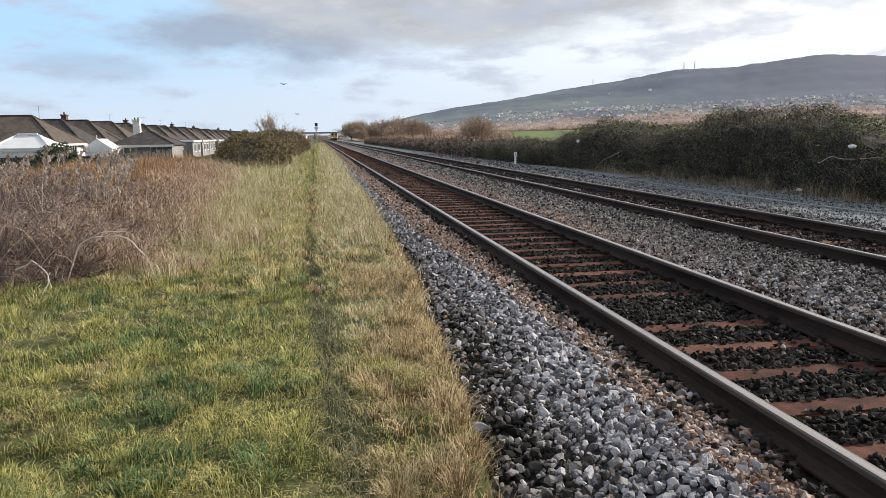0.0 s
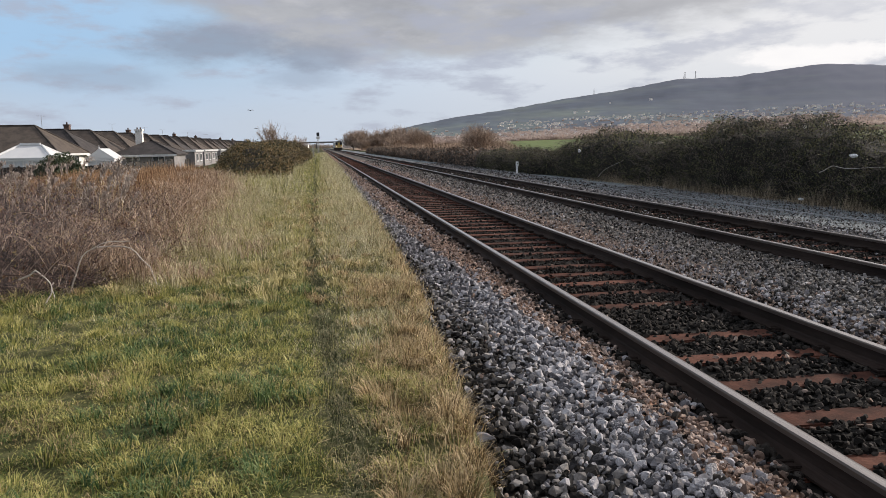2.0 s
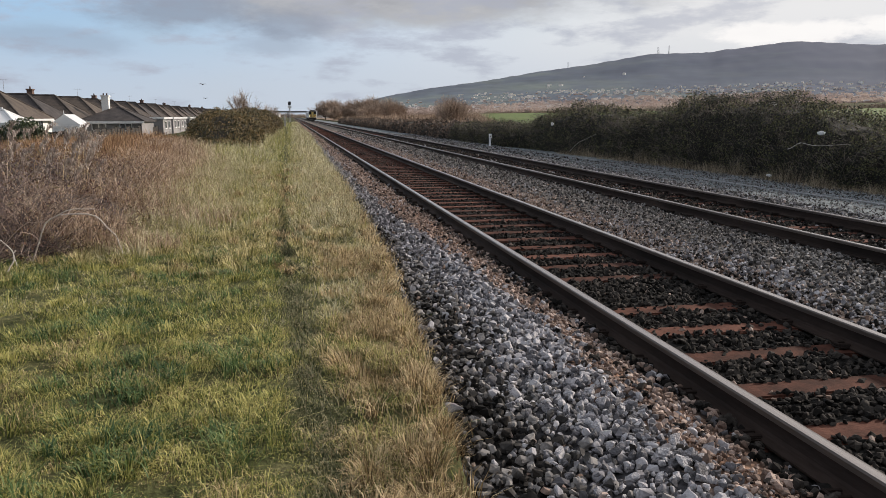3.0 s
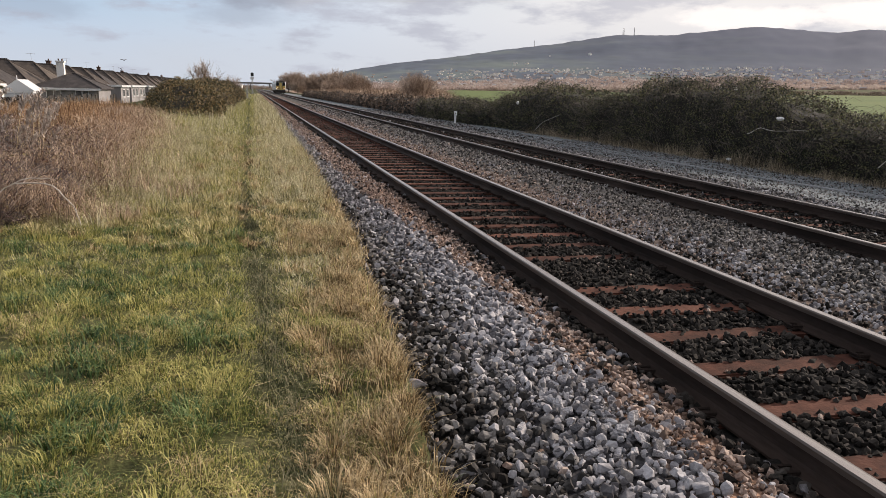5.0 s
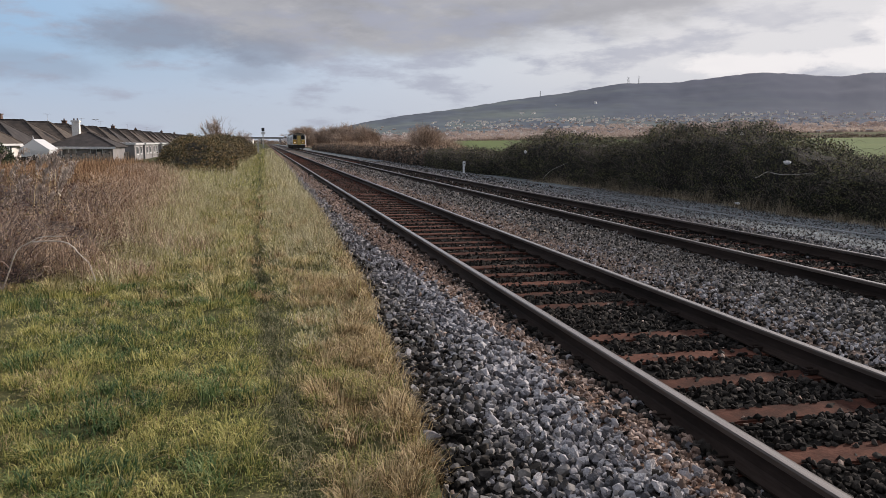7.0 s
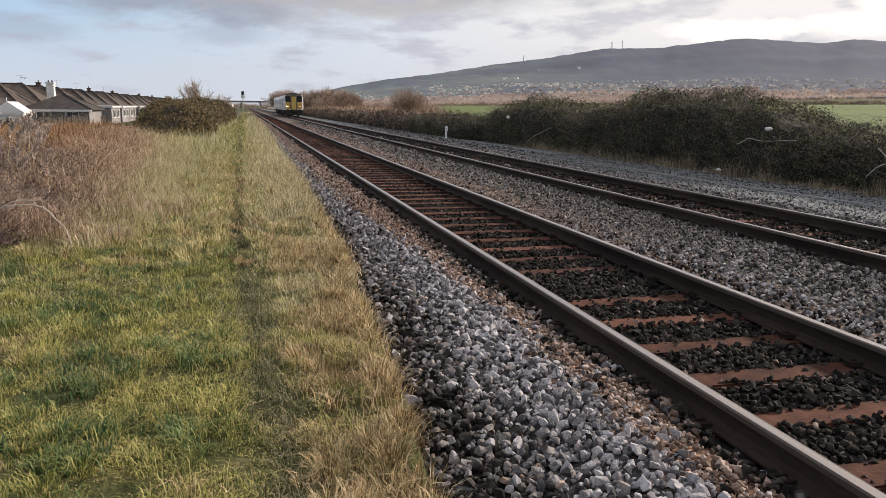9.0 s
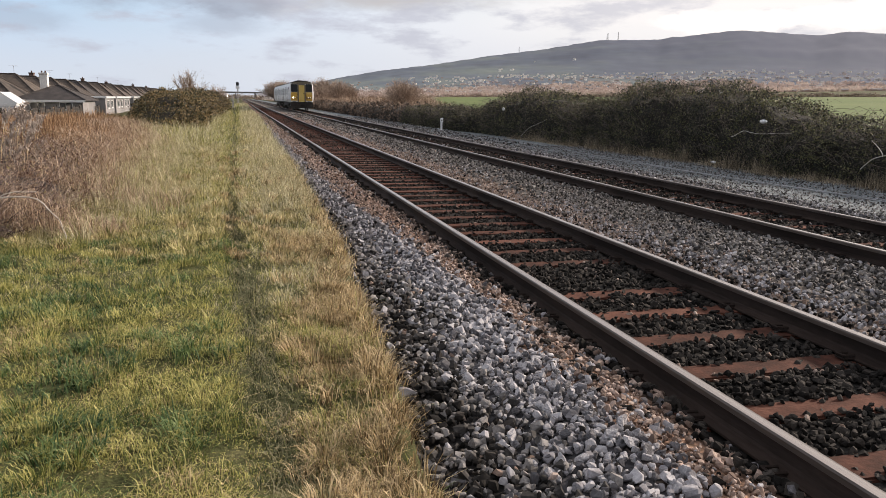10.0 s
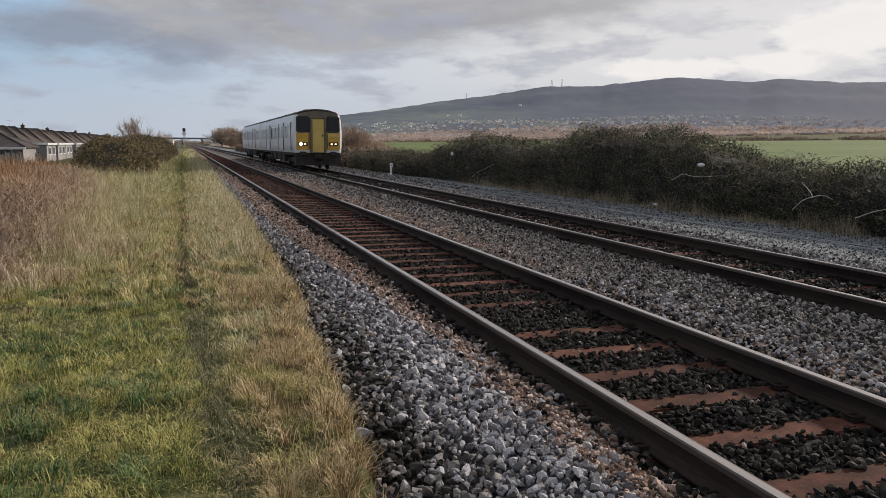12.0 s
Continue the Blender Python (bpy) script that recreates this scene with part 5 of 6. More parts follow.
def conservatory(w, d, wall_h, ridge_h):
    c_ = empty("conservatory")
    part("base_wall", boxed(-w / 2, w / 2, 0, d, -0.3, 0.6), render_w, c_)
    for i in range(int(w / 0.7) + 1):
        x = -w / 2 + 0.04 + (w - 0.08) * i / int(w / 0.7)
        part("frame_post", boxed(x - 0.04, x + 0.04, -0.04, 0.04, 0.6, wall_h), upvc, c_)
    for j in range(1, 4):
        part("frame_post", boxed(w / 2 - 0.04, w / 2 + 0.04, d * j / 4 - 0.04, d * j / 4 + 0.04, 0.6, wall_h), upvc, c_)
    # one pale opaque box between the frame posts
    part("glazing", boxed(-w / 2 + 0.03, w / 2 - 0.03, 0.03, d, 0.6, wall_h), material("pale_glazing", [(0.50, 0.53, 0.57), (0.66, 0.68, 0.71)], 1.5, 0.15, bump=0, fine=0.08), c_)
    part("eaves_beam", boxed(-w / 2 - 0.1, w / 2 + 0.1, -0.1, d, wall_h, wall_h + 0.16), upvc, c_)
    hip_roof(-w / 2 - 0.1, w / 2 + 0.1, -0.1, d + 0.5, wall_h + 0.28, ridge_h, w * 0.32, w * 0.32, "roof", upvc, c_)
    part("ridge_crest", boxed(-w * 0.18, w * 0.18, d / 2 + 0.1, d / 2 + 0.3, ridge_h + 0.02, ridge_h + 0.22), upvc, c_)
    return tagged(c_, "white conservatory with a pale hipped roof", "conservatory", "conservatories")


cs = conservatory(4.4, 3.6, 1.65, 2.95)
cs.matrix_basis = pose(-24.3, 68, GZ)
cs2 = conservatory(2.2, 3.0, 1.45, 2.6)
cs2.matrix_basis = pose(-19.7, 73.5, GZ)
for ob in list(cs2.children):
    if ob.name.startswith(("roof", "ridge")):
        for q in list(ob.children):
            bpy.data.objects.remove(q)
        bpy.data.objects.remove(ob)
gb = bmesh.new()
a_, b_ = [[gb.verts.new((x, y, z)) for x, z in ((-1.25, 1.62), (1.25, 1.62), (1.25, 1.72), (0, 2.62), (-1.25, 1.72))] for y in (-0.12, 3.2)]
gb.faces.new(a_), gb.faces.new(b_[::-1])
for i in range(5):
    gb.faces.new((a_[i], b_[i], b_[(i + 1) % 5], a_[(i + 1) % 5]))
bmesh.ops.recalc_face_normals(gb, faces=gb.faces[:])
part("roof", gb, upvc, cs2, "white gabled roof")
part("finial", tube(bmesh.new(), (0, -0.1, 2.6), (0, -0.1, 2.95), 0.06, 0.02, 6), upvc, cs2)
tagged(cs2, "small white conservatory with a gabled roof")

# garden fences
panel = empty("fence_panel")
for k in range(9):
    part("board", boxed(-0.92 + 0.205 * k, -0.735 + 0.205 * k, -0.012, 0.012, -0.1, 1.3), fence_m, panel)
part("post", boxed(0.93, 1.03, -0.05, 0.05, -0.1, 1.4), fence_m, panel)
part("rail", boxed(-0.95, 0.95, 0.013, 0.05, 1.0, 1.08), fence_m, panel)
tagged(panel, "dark weathered board fence panel along the gardens", "fence", "garden fence panels")
panel.matrix_basis = pose(-27, 61, GZ)
for k in range(1, 6):
    copy_thing(panel, pose(-27 + 1.96 * k, 61, GZ))
for k in range(34):
    copy_thing(panel, pose(-17.6 + 0.2 * math.sin(k * 0.9), 62 + 1.96 * k, GZ - 0.1 + 0.12 * math.sin(k * 1.9), 0, 0, 90))

# ---------------------------------------------------------------- along the line
sig = empty("railway_signal", (-0.3, 200, 0.0))
part("post", tube(bmesh.new(), (0, 0, -0.2), (0, 0, 4.0), 0.10, 0.09, 8), metal_m, sig)
hd = part("signal_head", boxed(-0.36, 0.36, -0.06, 0.12, 4.35, 5.25, 0.08), black_m, sig, "black signal head")
for z in (4.65, 4.95):
    part("hood", tube(bmesh.new(), (0, -0.35, z), (0, -0.07, z), 0.13, 0.13, 8), black_m, hd)
part("platform", boxed(-0.45, 0.45, -0.4, 0.4, 3.6, 4.25, 0.05), upvc, sig, "white cage below the head")
lad = bmesh.new()
for dx in (-0.2, 0.2):
    tube(lad, (dx, 0.6, 0), (dx, 0.35, 3.6), 0.02, 0.02, 4)
for k in range(11):
    tube(lad, (-0.2, 0.6 - 0.022 * k, 0.3 * k + 0.2), (0.2, 0.6 - 0.022 * k, 0.3 * k + 0.2), 0.015, 0.015, 4)
part("ladder", lad, metal_m, sig)
tagged(sig, "railway signal with a black head on a post beside the line", "signal")

post_m = material("pale_concrete", [(0.36, 0.34, 0.31), (0.50, 0.48, 0.44)], 5, 0.9, bump=0.4, bump_scale=40)
gp = empty("concrete_post", (-0.95, 118, 0))
bm = boxed(-0.13, 0.13, -0.13, 0.13, -0.2, 1.75, 0.03)
part("shaft", bm, post_m, gp)
part("cap", boxed(-0.17, 0.17, -0.17, 0.17, 1.752, 1.86, 0.03), post_m, gp)
tagged(gp, "pale concrete post at the end of the path", "post")
mk = empty("marker_post", (11.12, 42.6, -0.16))
post_w = material("white_painted_post", [(0.78, 0.78, 0.78), (0.88, 0.88, 0.88)], 3, 0.6, bump=0.1)
part("shaft", boxed(-0.05, 0.05, -0.05, 0.05, -0.1, 0.48, 0.01), post_w, mk)
part("plate", boxed(-0.085, 0.085, -0.085, -0.052, 0.45, 0.70, 0.01), post_w, mk, "white number plate")
part("mark", boxed(-0.03, 0.03, -0.090, -0.0855, 0.54, 0.60), black_m, mk)
tagged(mk, "short white marker post beside the far track", "post")

# cables along the far cess
for xo, zo in ((10.75, -0.125), (11.3, -0.13)):
    cu = bpy.data.curves.new("lineside_cable", "CURVE")
    cu.dimensions, cu.bevel_depth, cu.bevel_resolution = "3D", 0.010, 2
    yy = np.arange(4, 90, 2.0)
    sp = cu.splines.new("POLY")
    sp.points.add(len(yy) - 1)
    for q, y in zip(sp.points, yy):
        x = xo + 0.35 * math.sin(y * 0.21 + xo * 3 - 1.7) + 0.08 * math.sin(y * 0.7)
        q.co = (x, y, float(bed_z(x)) + 0.02, 1)
    me = bpy.data.meshes.new_from_object(bpy.data.objects.new("tmp", cu))
    me.materials.clear()
    me.materials.append(material("grey_cable_sheath", [(0.20, 0.21, 0.22), (0.32, 0.33, 0.34)], 2, 0.6, bump=0.1))
    tagged(new("lineside_cable", me), "grey cable lying along the gravel beside the track", "cable", "lineside cables")


def overbridge(y):
    """A plain road bridge over the line, far along it."""
    b = empty("road_bridge", (2.0, y, 0.0))
    con = material("weathered_bridge_concrete", [(0.12, 0.115, 0.112), (0.19, 0.18, 0.175)], 0.6, 0.9, bump=0.3, bump_scale=6)
    part("deck", boxed(-26, 16, -4, 4, 4.6, 5.3, 0.05), con, b)
    for dy in (-3.9, 3.9):
        part("parapet", boxed(-26, 16, dy - 0.12, dy + 0.12, 5.305, 5.9), con, b)
    for x in (-14.0, -4.5, 10.5):
        part("pier", boxed(x - 0.5, x + 0.5, -3.4, 3.4, -0.5, 4.595), con, b)
    for x0, x1 in ((-44, -26.01), (16.01, 44)):
        bm = bmesh.new()
        lo = x0 if x0 < -30 else x1
        hi = x1 if x0 < -30 else x0
        a_, b_ = [[bm.verts.new(q) for q in ((lo, dy, -0.5), (hi, dy, -0.5), (hi, dy * 0.6, 5.3))] for dy in (-9, 9)]
        bm.faces.new(a_), bm.faces.new(b_[::-1])
        for i in range(3):
            bm.faces.new((a_[i], b_[i], b_[(i + 1) % 3], a_[(i + 1) % 3]))
        bmesh.ops.recalc_face_normals(bm, faces=bm.faces[:])
        part("approach_bank", bm, M["plain"], b, "grassed approach bank")
    return tagged(b, "grey concrete road bridge over the railway", "bridge")


overbridge(640)


def litter(name, x, y, z, sx, sy, sz, label, seed):
    r = np.random.default_rng(seed)
    bm = bmesh.new()
    bmesh.ops.create_icosphere(bm, subdivisions=3, radius=1)
    for v in bm.verts:
        k = 1 + 0.28 * noise.noise(v.co * 2.2 + Vector((seed, 0, 0))) + 0.10 * noise.noise(v.co * 6)
        v.co = Vector((v.co.x * sx, v.co.y * sy, v.co.z * sz)) * k
    ob = obj(name, bm, material("white_crumpled_plastic", [(0.62, 0.62, 0.63), (0.80, 0.80, 0.80)], 5, 0.45, bump=0.3, bump_scale=25))
    ob.location = (x, y, z)
    return tagged(ob, label, "litter")


litter("plastic_bag", 12.85, 16.85, 1.12, 0.05, 0.14, 0.045, "torn white plastic bag caught in the hedge", 3)
litter("plastic_bag", 12.3, 35.3, 1.16, 0.06, 0.11, 0.08, "crumpled white plastic bag caught in the hedge", 7)
litter("crumpled_paper", 12.75, 18.7, -0.06, 0.05, 0.10, 0.035, "crumpled pale paper in the grass under the hedge", 5)

# ---------------------------------------------------------------- the plain, its town and masts
town_wall = material("town_render", [(0.76, 0.71, 0.63), (0.86, 0.84, 0.80)], 0.05, 0.9, bump=0, per_object=0.5)
town_brick = material("town_brick", [(0.34, 0.24, 0.19), (0.48, 0.37, 0.30)], 0.05, 0.9, bump=0, per_object=0.5)
town_roof = material("town_slate", [(0.36, 0.335, 0.33), (0.46, 0.43, 0.42)], 0.05, 0.9, bump=0, per_object=0.5)


def town_house(wall_mat, w, d, h):
    t = empty("town_house")
    part("wall", boxed(-w / 2, w / 2, -d / 2, d / 2, -4, h), wall_mat, t)
    hip_roof(-w / 2 - 0.4, w / 2 + 0.4, -d / 2 - 0.4, d / 2 + 0.4, h + 0.1, h + 3.0, 0.02, 0.02, "roof", town_roof, t)
    for x in (-w / 4, w / 4):
        part("window", boxed(x - 0.8, x + 0.8, -d / 2 - 0.06, -d / 2 + 0.05, h - 2.2, h - 0.9), glass_m, t)
    return tagged(t, "pale house with a slate roof in the distant town", "house", "distant town houses")


models = [town_house(town_wall, 11, 8, 5.2), town_house(town_brick, 13, 8, 5.2), town_house(town_wall, 18, 9, 5.5)]


def far_z(az, r):
    x, y = r * math.sin(radians(az)), r * math.cos(radians(az))
    return x, y, max(float(ground_z(x, y)), float(hill_z(np.array(az), np.array(r))) if r > 1150 else -9)


def at_el(az, el):
    """How far off the land first rises to an elevation."""
    for r in range(1000, 3000, 10):
        x, y, z = far_z(az, r)
        if math.degrees(math.atan2(z - 1.55, r)) >= el:
            return r
    return 2980


def houses(n, az0, az1, el0, el1, s0, s1):
    for k in range(n):
        az = random.uniform(az0, az1)
        spots.append((az, at_el(az, random.uniform(el0, el1)), random.uniform(s0, s1)))


spots = []
for k in range(22):
    az = random.choice([random.uniform(-3.4, -1.0), random.uniform(1.4, 3.5)])
    spots.append((az, random.uniform(560, 900), random.uniform(0.45, 0.6)))
houses(46, 5, 22, 0.35, 0.60, 0.8, 1.1)
houses(60, 8, 36, 0.55, 0.85, 0.6, 0.9)
houses(64, 16, 44, 0.85, 1.45, 0.55, 0.85)
houses(14, 12.5, 17.5, 1.2, 1.7, 0.7, 0.9)
houses(40, 18, 46, 1.3, 1.7, 0.7, 1.0)
for k in range(52):
    az = 18.5 + 0.36 * k + random.uniform(-0.3, 0.3)
    spots.append((az, at_el(az, 1.72 + 0.008 * k + random.uniform(-0.10, 0.08)), random.uniform(0.55, 0.85)))
houses(6, 18, 20, 2.0, 2.25, 0.8, 1.0)
houses(14, 30, 41, 1.95, 2.1, 0.8, 1.2)
spots.append((24.25, at_el(24.25, 2.9), 1.25))
spots.append((21.4, at_el(21.4, 2.75), 0.6))
for i, (az, r, sc) in enumerate(spots):
    x, y, z = far_z(az, r)
    src = models[0 if (i > 240 or random.random() < 0.55) else random.choice([1, 2, 2])]
    m_ = pose(x, y, z + 0.5, 0, 0, -az + random.uniform(-35, 35))
    if i < 3:
        ob = models[i]
        ob.matrix_basis = m_
    else:
        ob = copy_thing(src, m_)
    ob.scale = (sc * (0.58 if i > 21 else 1.0),) * 3

def far_street(name, rows, wall, label):
    """Small gabled houses too far off to count, in loose rows across the slope."""
    V, k = [], 0
    wall_f, roof_f = [], []
    for n_, az0, az1, el0, el1 in rows:
        for _ in range(n_):
            az_ = random.uniform(az0, az1)
            r_ = at_el(az_, random.uniform(el0, el1))
            x, y, z = far_z(az_, r_)
            a = radians(-az_ + random.uniform(-30, 30))
            w, d, h = random.uniform(2.0, 4.2), random.uniform(1.7, 2.4), random.uniform(1.6, 2.6)
            for px, py, pz in ((-w, -d, -3), (w, -d, -3), (w, d, -3), (-w, d, -3), (-w, -d, h), (w, -d, h), (w, d, h), (-w, d, h), (-w, 0, h + 1.2), (w, 0, h + 1.2)):
                V.append((x + px * math.cos(a) - py * math.sin(a), y + px * math.sin(a) + py * math.cos(a), z + pz))
            wall_f += [(k, k + 1, k + 5), (k, k + 5, k + 4), (k + 1, k + 2, k + 6), (k + 1, k + 6, k + 5), (k + 3, k, k + 4), (k + 3, k + 4, k + 7), (k + 4, k + 8, k + 7), (k + 5, k + 6, k + 9), (k + 2, k + 3, k + 7), (k + 2, k + 7, k + 6)]
            roof_f += [(k + 4, k + 5, k + 9), (k + 4, k + 9, k + 8), (k + 6, k + 7, k + 8), (k + 6, k + 8, k + 9)]
            k += 10
    ob = raw(name, V, wall_f + roof_f, wall)
    ob.data.materials.append(town_roof)
    ob.data.polygons.foreach_set("material_index", np.array([0] * len(wall_f) + [1] * len(roof_f), np.int32))
    return tagged(ob, label, "houses", kind="stuff")


far_street("far_white_houses", [(150, 19, 46, 1.58, 1.78), (70, 12, 30, 0.7, 1.2), (36, 12, 18, 1.25, 1.6), (36, 30, 46, 1.9, 2.05)], town_wall, "rows of tiny white houses on the far slope")
far_street("far_brick_houses", [(150, 7, 46, 0.5, 1.2), (60, 18, 40, 1.2, 1.7)], town_brick, "rows of tiny brick houses on the far plain")

# brown winter trees of the plain and woods on the slope, haze painted into both
def wood(name, n, az0, az1, r0, r1, size, leaf, colors, label):
    az, rr = rng.uniform(az0, az1, n), rng.uniform(r0, r1, n)
    cx, cy = rr * np.sin(np.radians(az)), rr * np.cos(np.radians(az))
    cz = np.where(rr > 1150, np.maximum(hill_z(az, rr), ground_z(cx, cy)), ground_z(cx, cy))
    per = 24
    d = rng.normal(size=(n * per, 3))
    d /= np.linalg.norm(d, axis=1)[:, None]
    sz = np.repeat(size * rng.uniform(0.6, 1.4, n), per)
    p = np.repeat(np.stack([cx, cy, cz], 1), per, 0) + d * (sz * rng.uniform(0.3, 1.0, n * per))[:, None] * np.array([1.5, 1.5, 0.6]) + np.stack([0 * sz, 0 * sz, sz * 0.45], 1)
    tagged(leaves(name, p, leaf * rng.uniform(0.7, 1.3, n * per), material(name, colors, 0.01, 0.95, bump=0, island=0.35, spec=0.1, translucent=0.45)), label, "trees", kind="stuff")


wood("distant_woods", 5600, 4, 58, 1000, 1800, 5.0, 1.7, [(0.33, 0.255, 0.225), (0.46, 0.375, 0.335), (0.56, 0.475, 0.42)], "brown winter trees across the distant plain, paled by painted haze")
wood("hillside_woods", 900, 5, 60, 1650, 2000, 4.0, 1.0, [(0.20, 0.19, 0.21), (0.28, 0.25, 0.245), (0.40, 0.33, 0.29)], "trees between the houses on the slope, greyed by painted haze")
n = 220
az = np.concatenate([rng.uniform(-30, -0.8, 120), rng.uniform(1.2, 6, 50), rng.uniform(-1.6, 1.8, 50)])
rr = np.concatenate([rng.uniform(520, 900, 170), rng.uniform(1010, 1080, 50)])
cx, cy = rr * np.sin(np.radians(az)), rr * np.cos(np.radians(az))
sz = np.repeat(rng.uniform(1.6, 3.4, n) * np.where(rr > 1000, 1.5, 1.0), 110)
d = rng.normal(size=(n * 110, 3))
d /= np.linalg.norm(d, axis=1)[:, None]
p = np.repeat(np.stack([cx, cy, ground_z(cx, cy)], 1), 110, 0) + d * (sz * rng.uniform(0.3, 1.0, n * 110))[:, None] * np.array([2.2, 1.4, 0.8]) + np.stack([0 * sz, 0 * sz, sz * 0.6], 1)
tagged(leaves("horizon_trees", p, rng.uniform(0.3, 0.7, n * 110), t_twig), "low brown trees along the horizon", "trees", kind="stuff")
n = 170
y = 90 + 670 * rng.random(n) ** 1.5
cx = 212 + rng.normal(0, 2, n)
per = 160
sz = np.repeat(rng.uniform(0.8, 1.8, n), per)
d = rng.normal(size=(n * per, 3))
d /= np.linalg.norm(d, axis=1)[:, None]
p = np.repeat(np.stack([cx, y, ground_z(cx, y)], 1), per, 0) + d * (sz * rng.uniform(0.4, 1, n * per))[:, None] * np.array([1.5, 4.5, 0.7]) + np.stack([0 * sz, 0 * sz, sz * 0.5], 1)
tagged(leaves("field_hedge", p, rng.uniform(0.2, 0.45, n * per), t_twig), "dark hedge along the far side of the pasture", "hedge", kind="stuff")
# russet scrub between the railway and the pasture
g_scrub = material("fawn_scrub", [(0.15, 0.105, 0.078), (0.30, 0.22, 0.165), (0.46, 0.36, 0.275)], 0.15, 0.9, bump=0, island=0.6, spec=0.15)
n = 34000
y = 45 + 330 * rng.random(n) ** 1.2
x = 14 + (1.5 + 0.05 * y + 0.17 * np.clip(y - 70, 0, 400)) * rng.random(n) ** 1.4 + 0.012 * y
sc = 0.35 + 0.45 * np.clip(0.5 + vnoise(x, y, 7), 0, 1.3)
tagged(blades("russet_scrub", np.stack([x, y, ground_z(x, y)], 1), sc * rng.uniform(0.8, 1.8, n) * np.interp(y, [45, 120, 300], [0.7, 1.3, 2.0]), 0.05 + 0.0006 * y, rng.uniform(0.1, 0.8, n), g_scrub, plain=True), "russet scrub and dead grass behind the hedge", "scrub", kind="stuff")


def mast(az, r, height, width):
    x, y, z = far_z(az, r)
    ms = empty("radio_mast", (x, y, z - 2))
    legs, braces = [], bmesh.new()
    for sx, sy in ((-1, -1), (1, -1), (1, 1), (-1, 1)):
        part("leg", tube(bmesh.new(), (sx * width, sy * width, 0), (sx * width * 0.55, sy * width * 0.55, height), 0.30, 0.22, 5), metal_m, ms)
    k = 7
    for i in range(k):
        z0, z1 = height * i / k, height * (i + 1) / k
        w0, w1 = width * (1 - 0.45 * i / k), width * (1 - 0.45 * (i + 1) / k)
        for a in range(4):
            c0, c1 = [((-1, -1), (1, -1), (1, 1), (-1, 1))[(a + q) % 4] for q in (0, 1)]
            tube(braces, (c0[0] * w0, c0[1] * w0, z0), (c1[0] * w1, c1[1] * w1, z1), 0.16, 0.16, 4)
    part("bracing", braces, metal_m, ms)
    return tagged(ms, "lattice radio mast on the crest of the hill", "mast", "radio masts")


mast(26.52, 2990, 27, 3.2)
mast(27.25, 2990, 31, 1.2)
mast(20.25, 2990, 24, 0.9)

# ---------------------------------------------------------------- the train
t_white = material("white_train_paint", [(0.54, 0.55, 0.56), (0.68, 0.68, 0.68)], 0.7, 0.35, bump=0.03, fine=0.08)
t_roof = material("grimy_train_roof", [(0.022, 0.020, 0.018), (0.045, 0.041, 0.037)], 0.8, 0.9, bump=0.2, bump_scale=12)
t_yellow = material("yellow_warning_paint", [(0.46, 0.265, 0.035), (0.60, 0.37, 0.055)], 1.2, 0.45, bump=0.05, fine=0.12)
t_under = material("dirty_underframe", [(0.018, 0.016, 0.014), (0.045, 0.038, 0.032)], 3, 0.85, bump=0.3, bump_scale=20)
t_glass = material("train_window_glass", [(0.008, 0.009, 0.010), (0.015, 0.017, 0.018)], 1, 0.1, bump=0, fine=0.05, spec=0.25)
# sky reflection in the side windows, painted as a pale base colour
t_sky_glass = material("sky_painted_glass", [(0.26, 0.275, 0.30), (0.34, 0.355, 0.38)], 1, 0.30, bump=0, fine=0.05, spec=0.4)
t_frame = material("weathered_frame_paint", [(0.10, 0.085, 0.062), (0.17, 0.145, 0.105)], 2, 0.7, bump=0.1)
t_door = material("faded_yellow_door", [(0.50, 0.35, 0.085), (0.64, 0.47, 0.14)], 1.2, 0.5, bump=0.05, fine=0.12)
t_lamp = glowing("lit_headlamp", (1.0, 0.88, 0.62), 9.0)
t_dim = glowing("dim_lamp", (1.0, 0.72, 0.42), 1.2)
XT = 7.0015


def car_section(s=1.0):
    half = [(1.33, 1.08), (1.385, 1.45), (1.40, 2.30), (1.36, 2.95), (1.27, 3.38)]
    return [(x * s, z) for x, z in half]


def roof_section(s=1.0):
    return [(1.27 * s, 3.38), (1.08 * s, 3.55), (0.75 * s, 3.66), (0.35 * s, 3.73), (0.0, 3.75)]


def loft(sections, ys_, cap0=True, cap1=True):
    bm = bmesh.new()
    rings = [[bm.verts.new((x, y, z)) for x, z in sec] for sec, y in zip(sections, ys_)]
    n = len(rings[0])
    for a, b in zip(rings, rings[1:]):
        for i in range(n):
            bm.faces.new((a[i], a[(i + 1) % n], b[(i + 1) % n], b[i]))
    if cap0:
        bm.faces.new(rings[0])
    if cap1:
        bm.faces.new(rings[-1])
    bmesh.ops.recalc_face_normals(bm, faces=bm.faces[:])
    return bm


def closed(half):
    return half + [(-x, z) for x, z in half[::-1] if x > 1e-6]


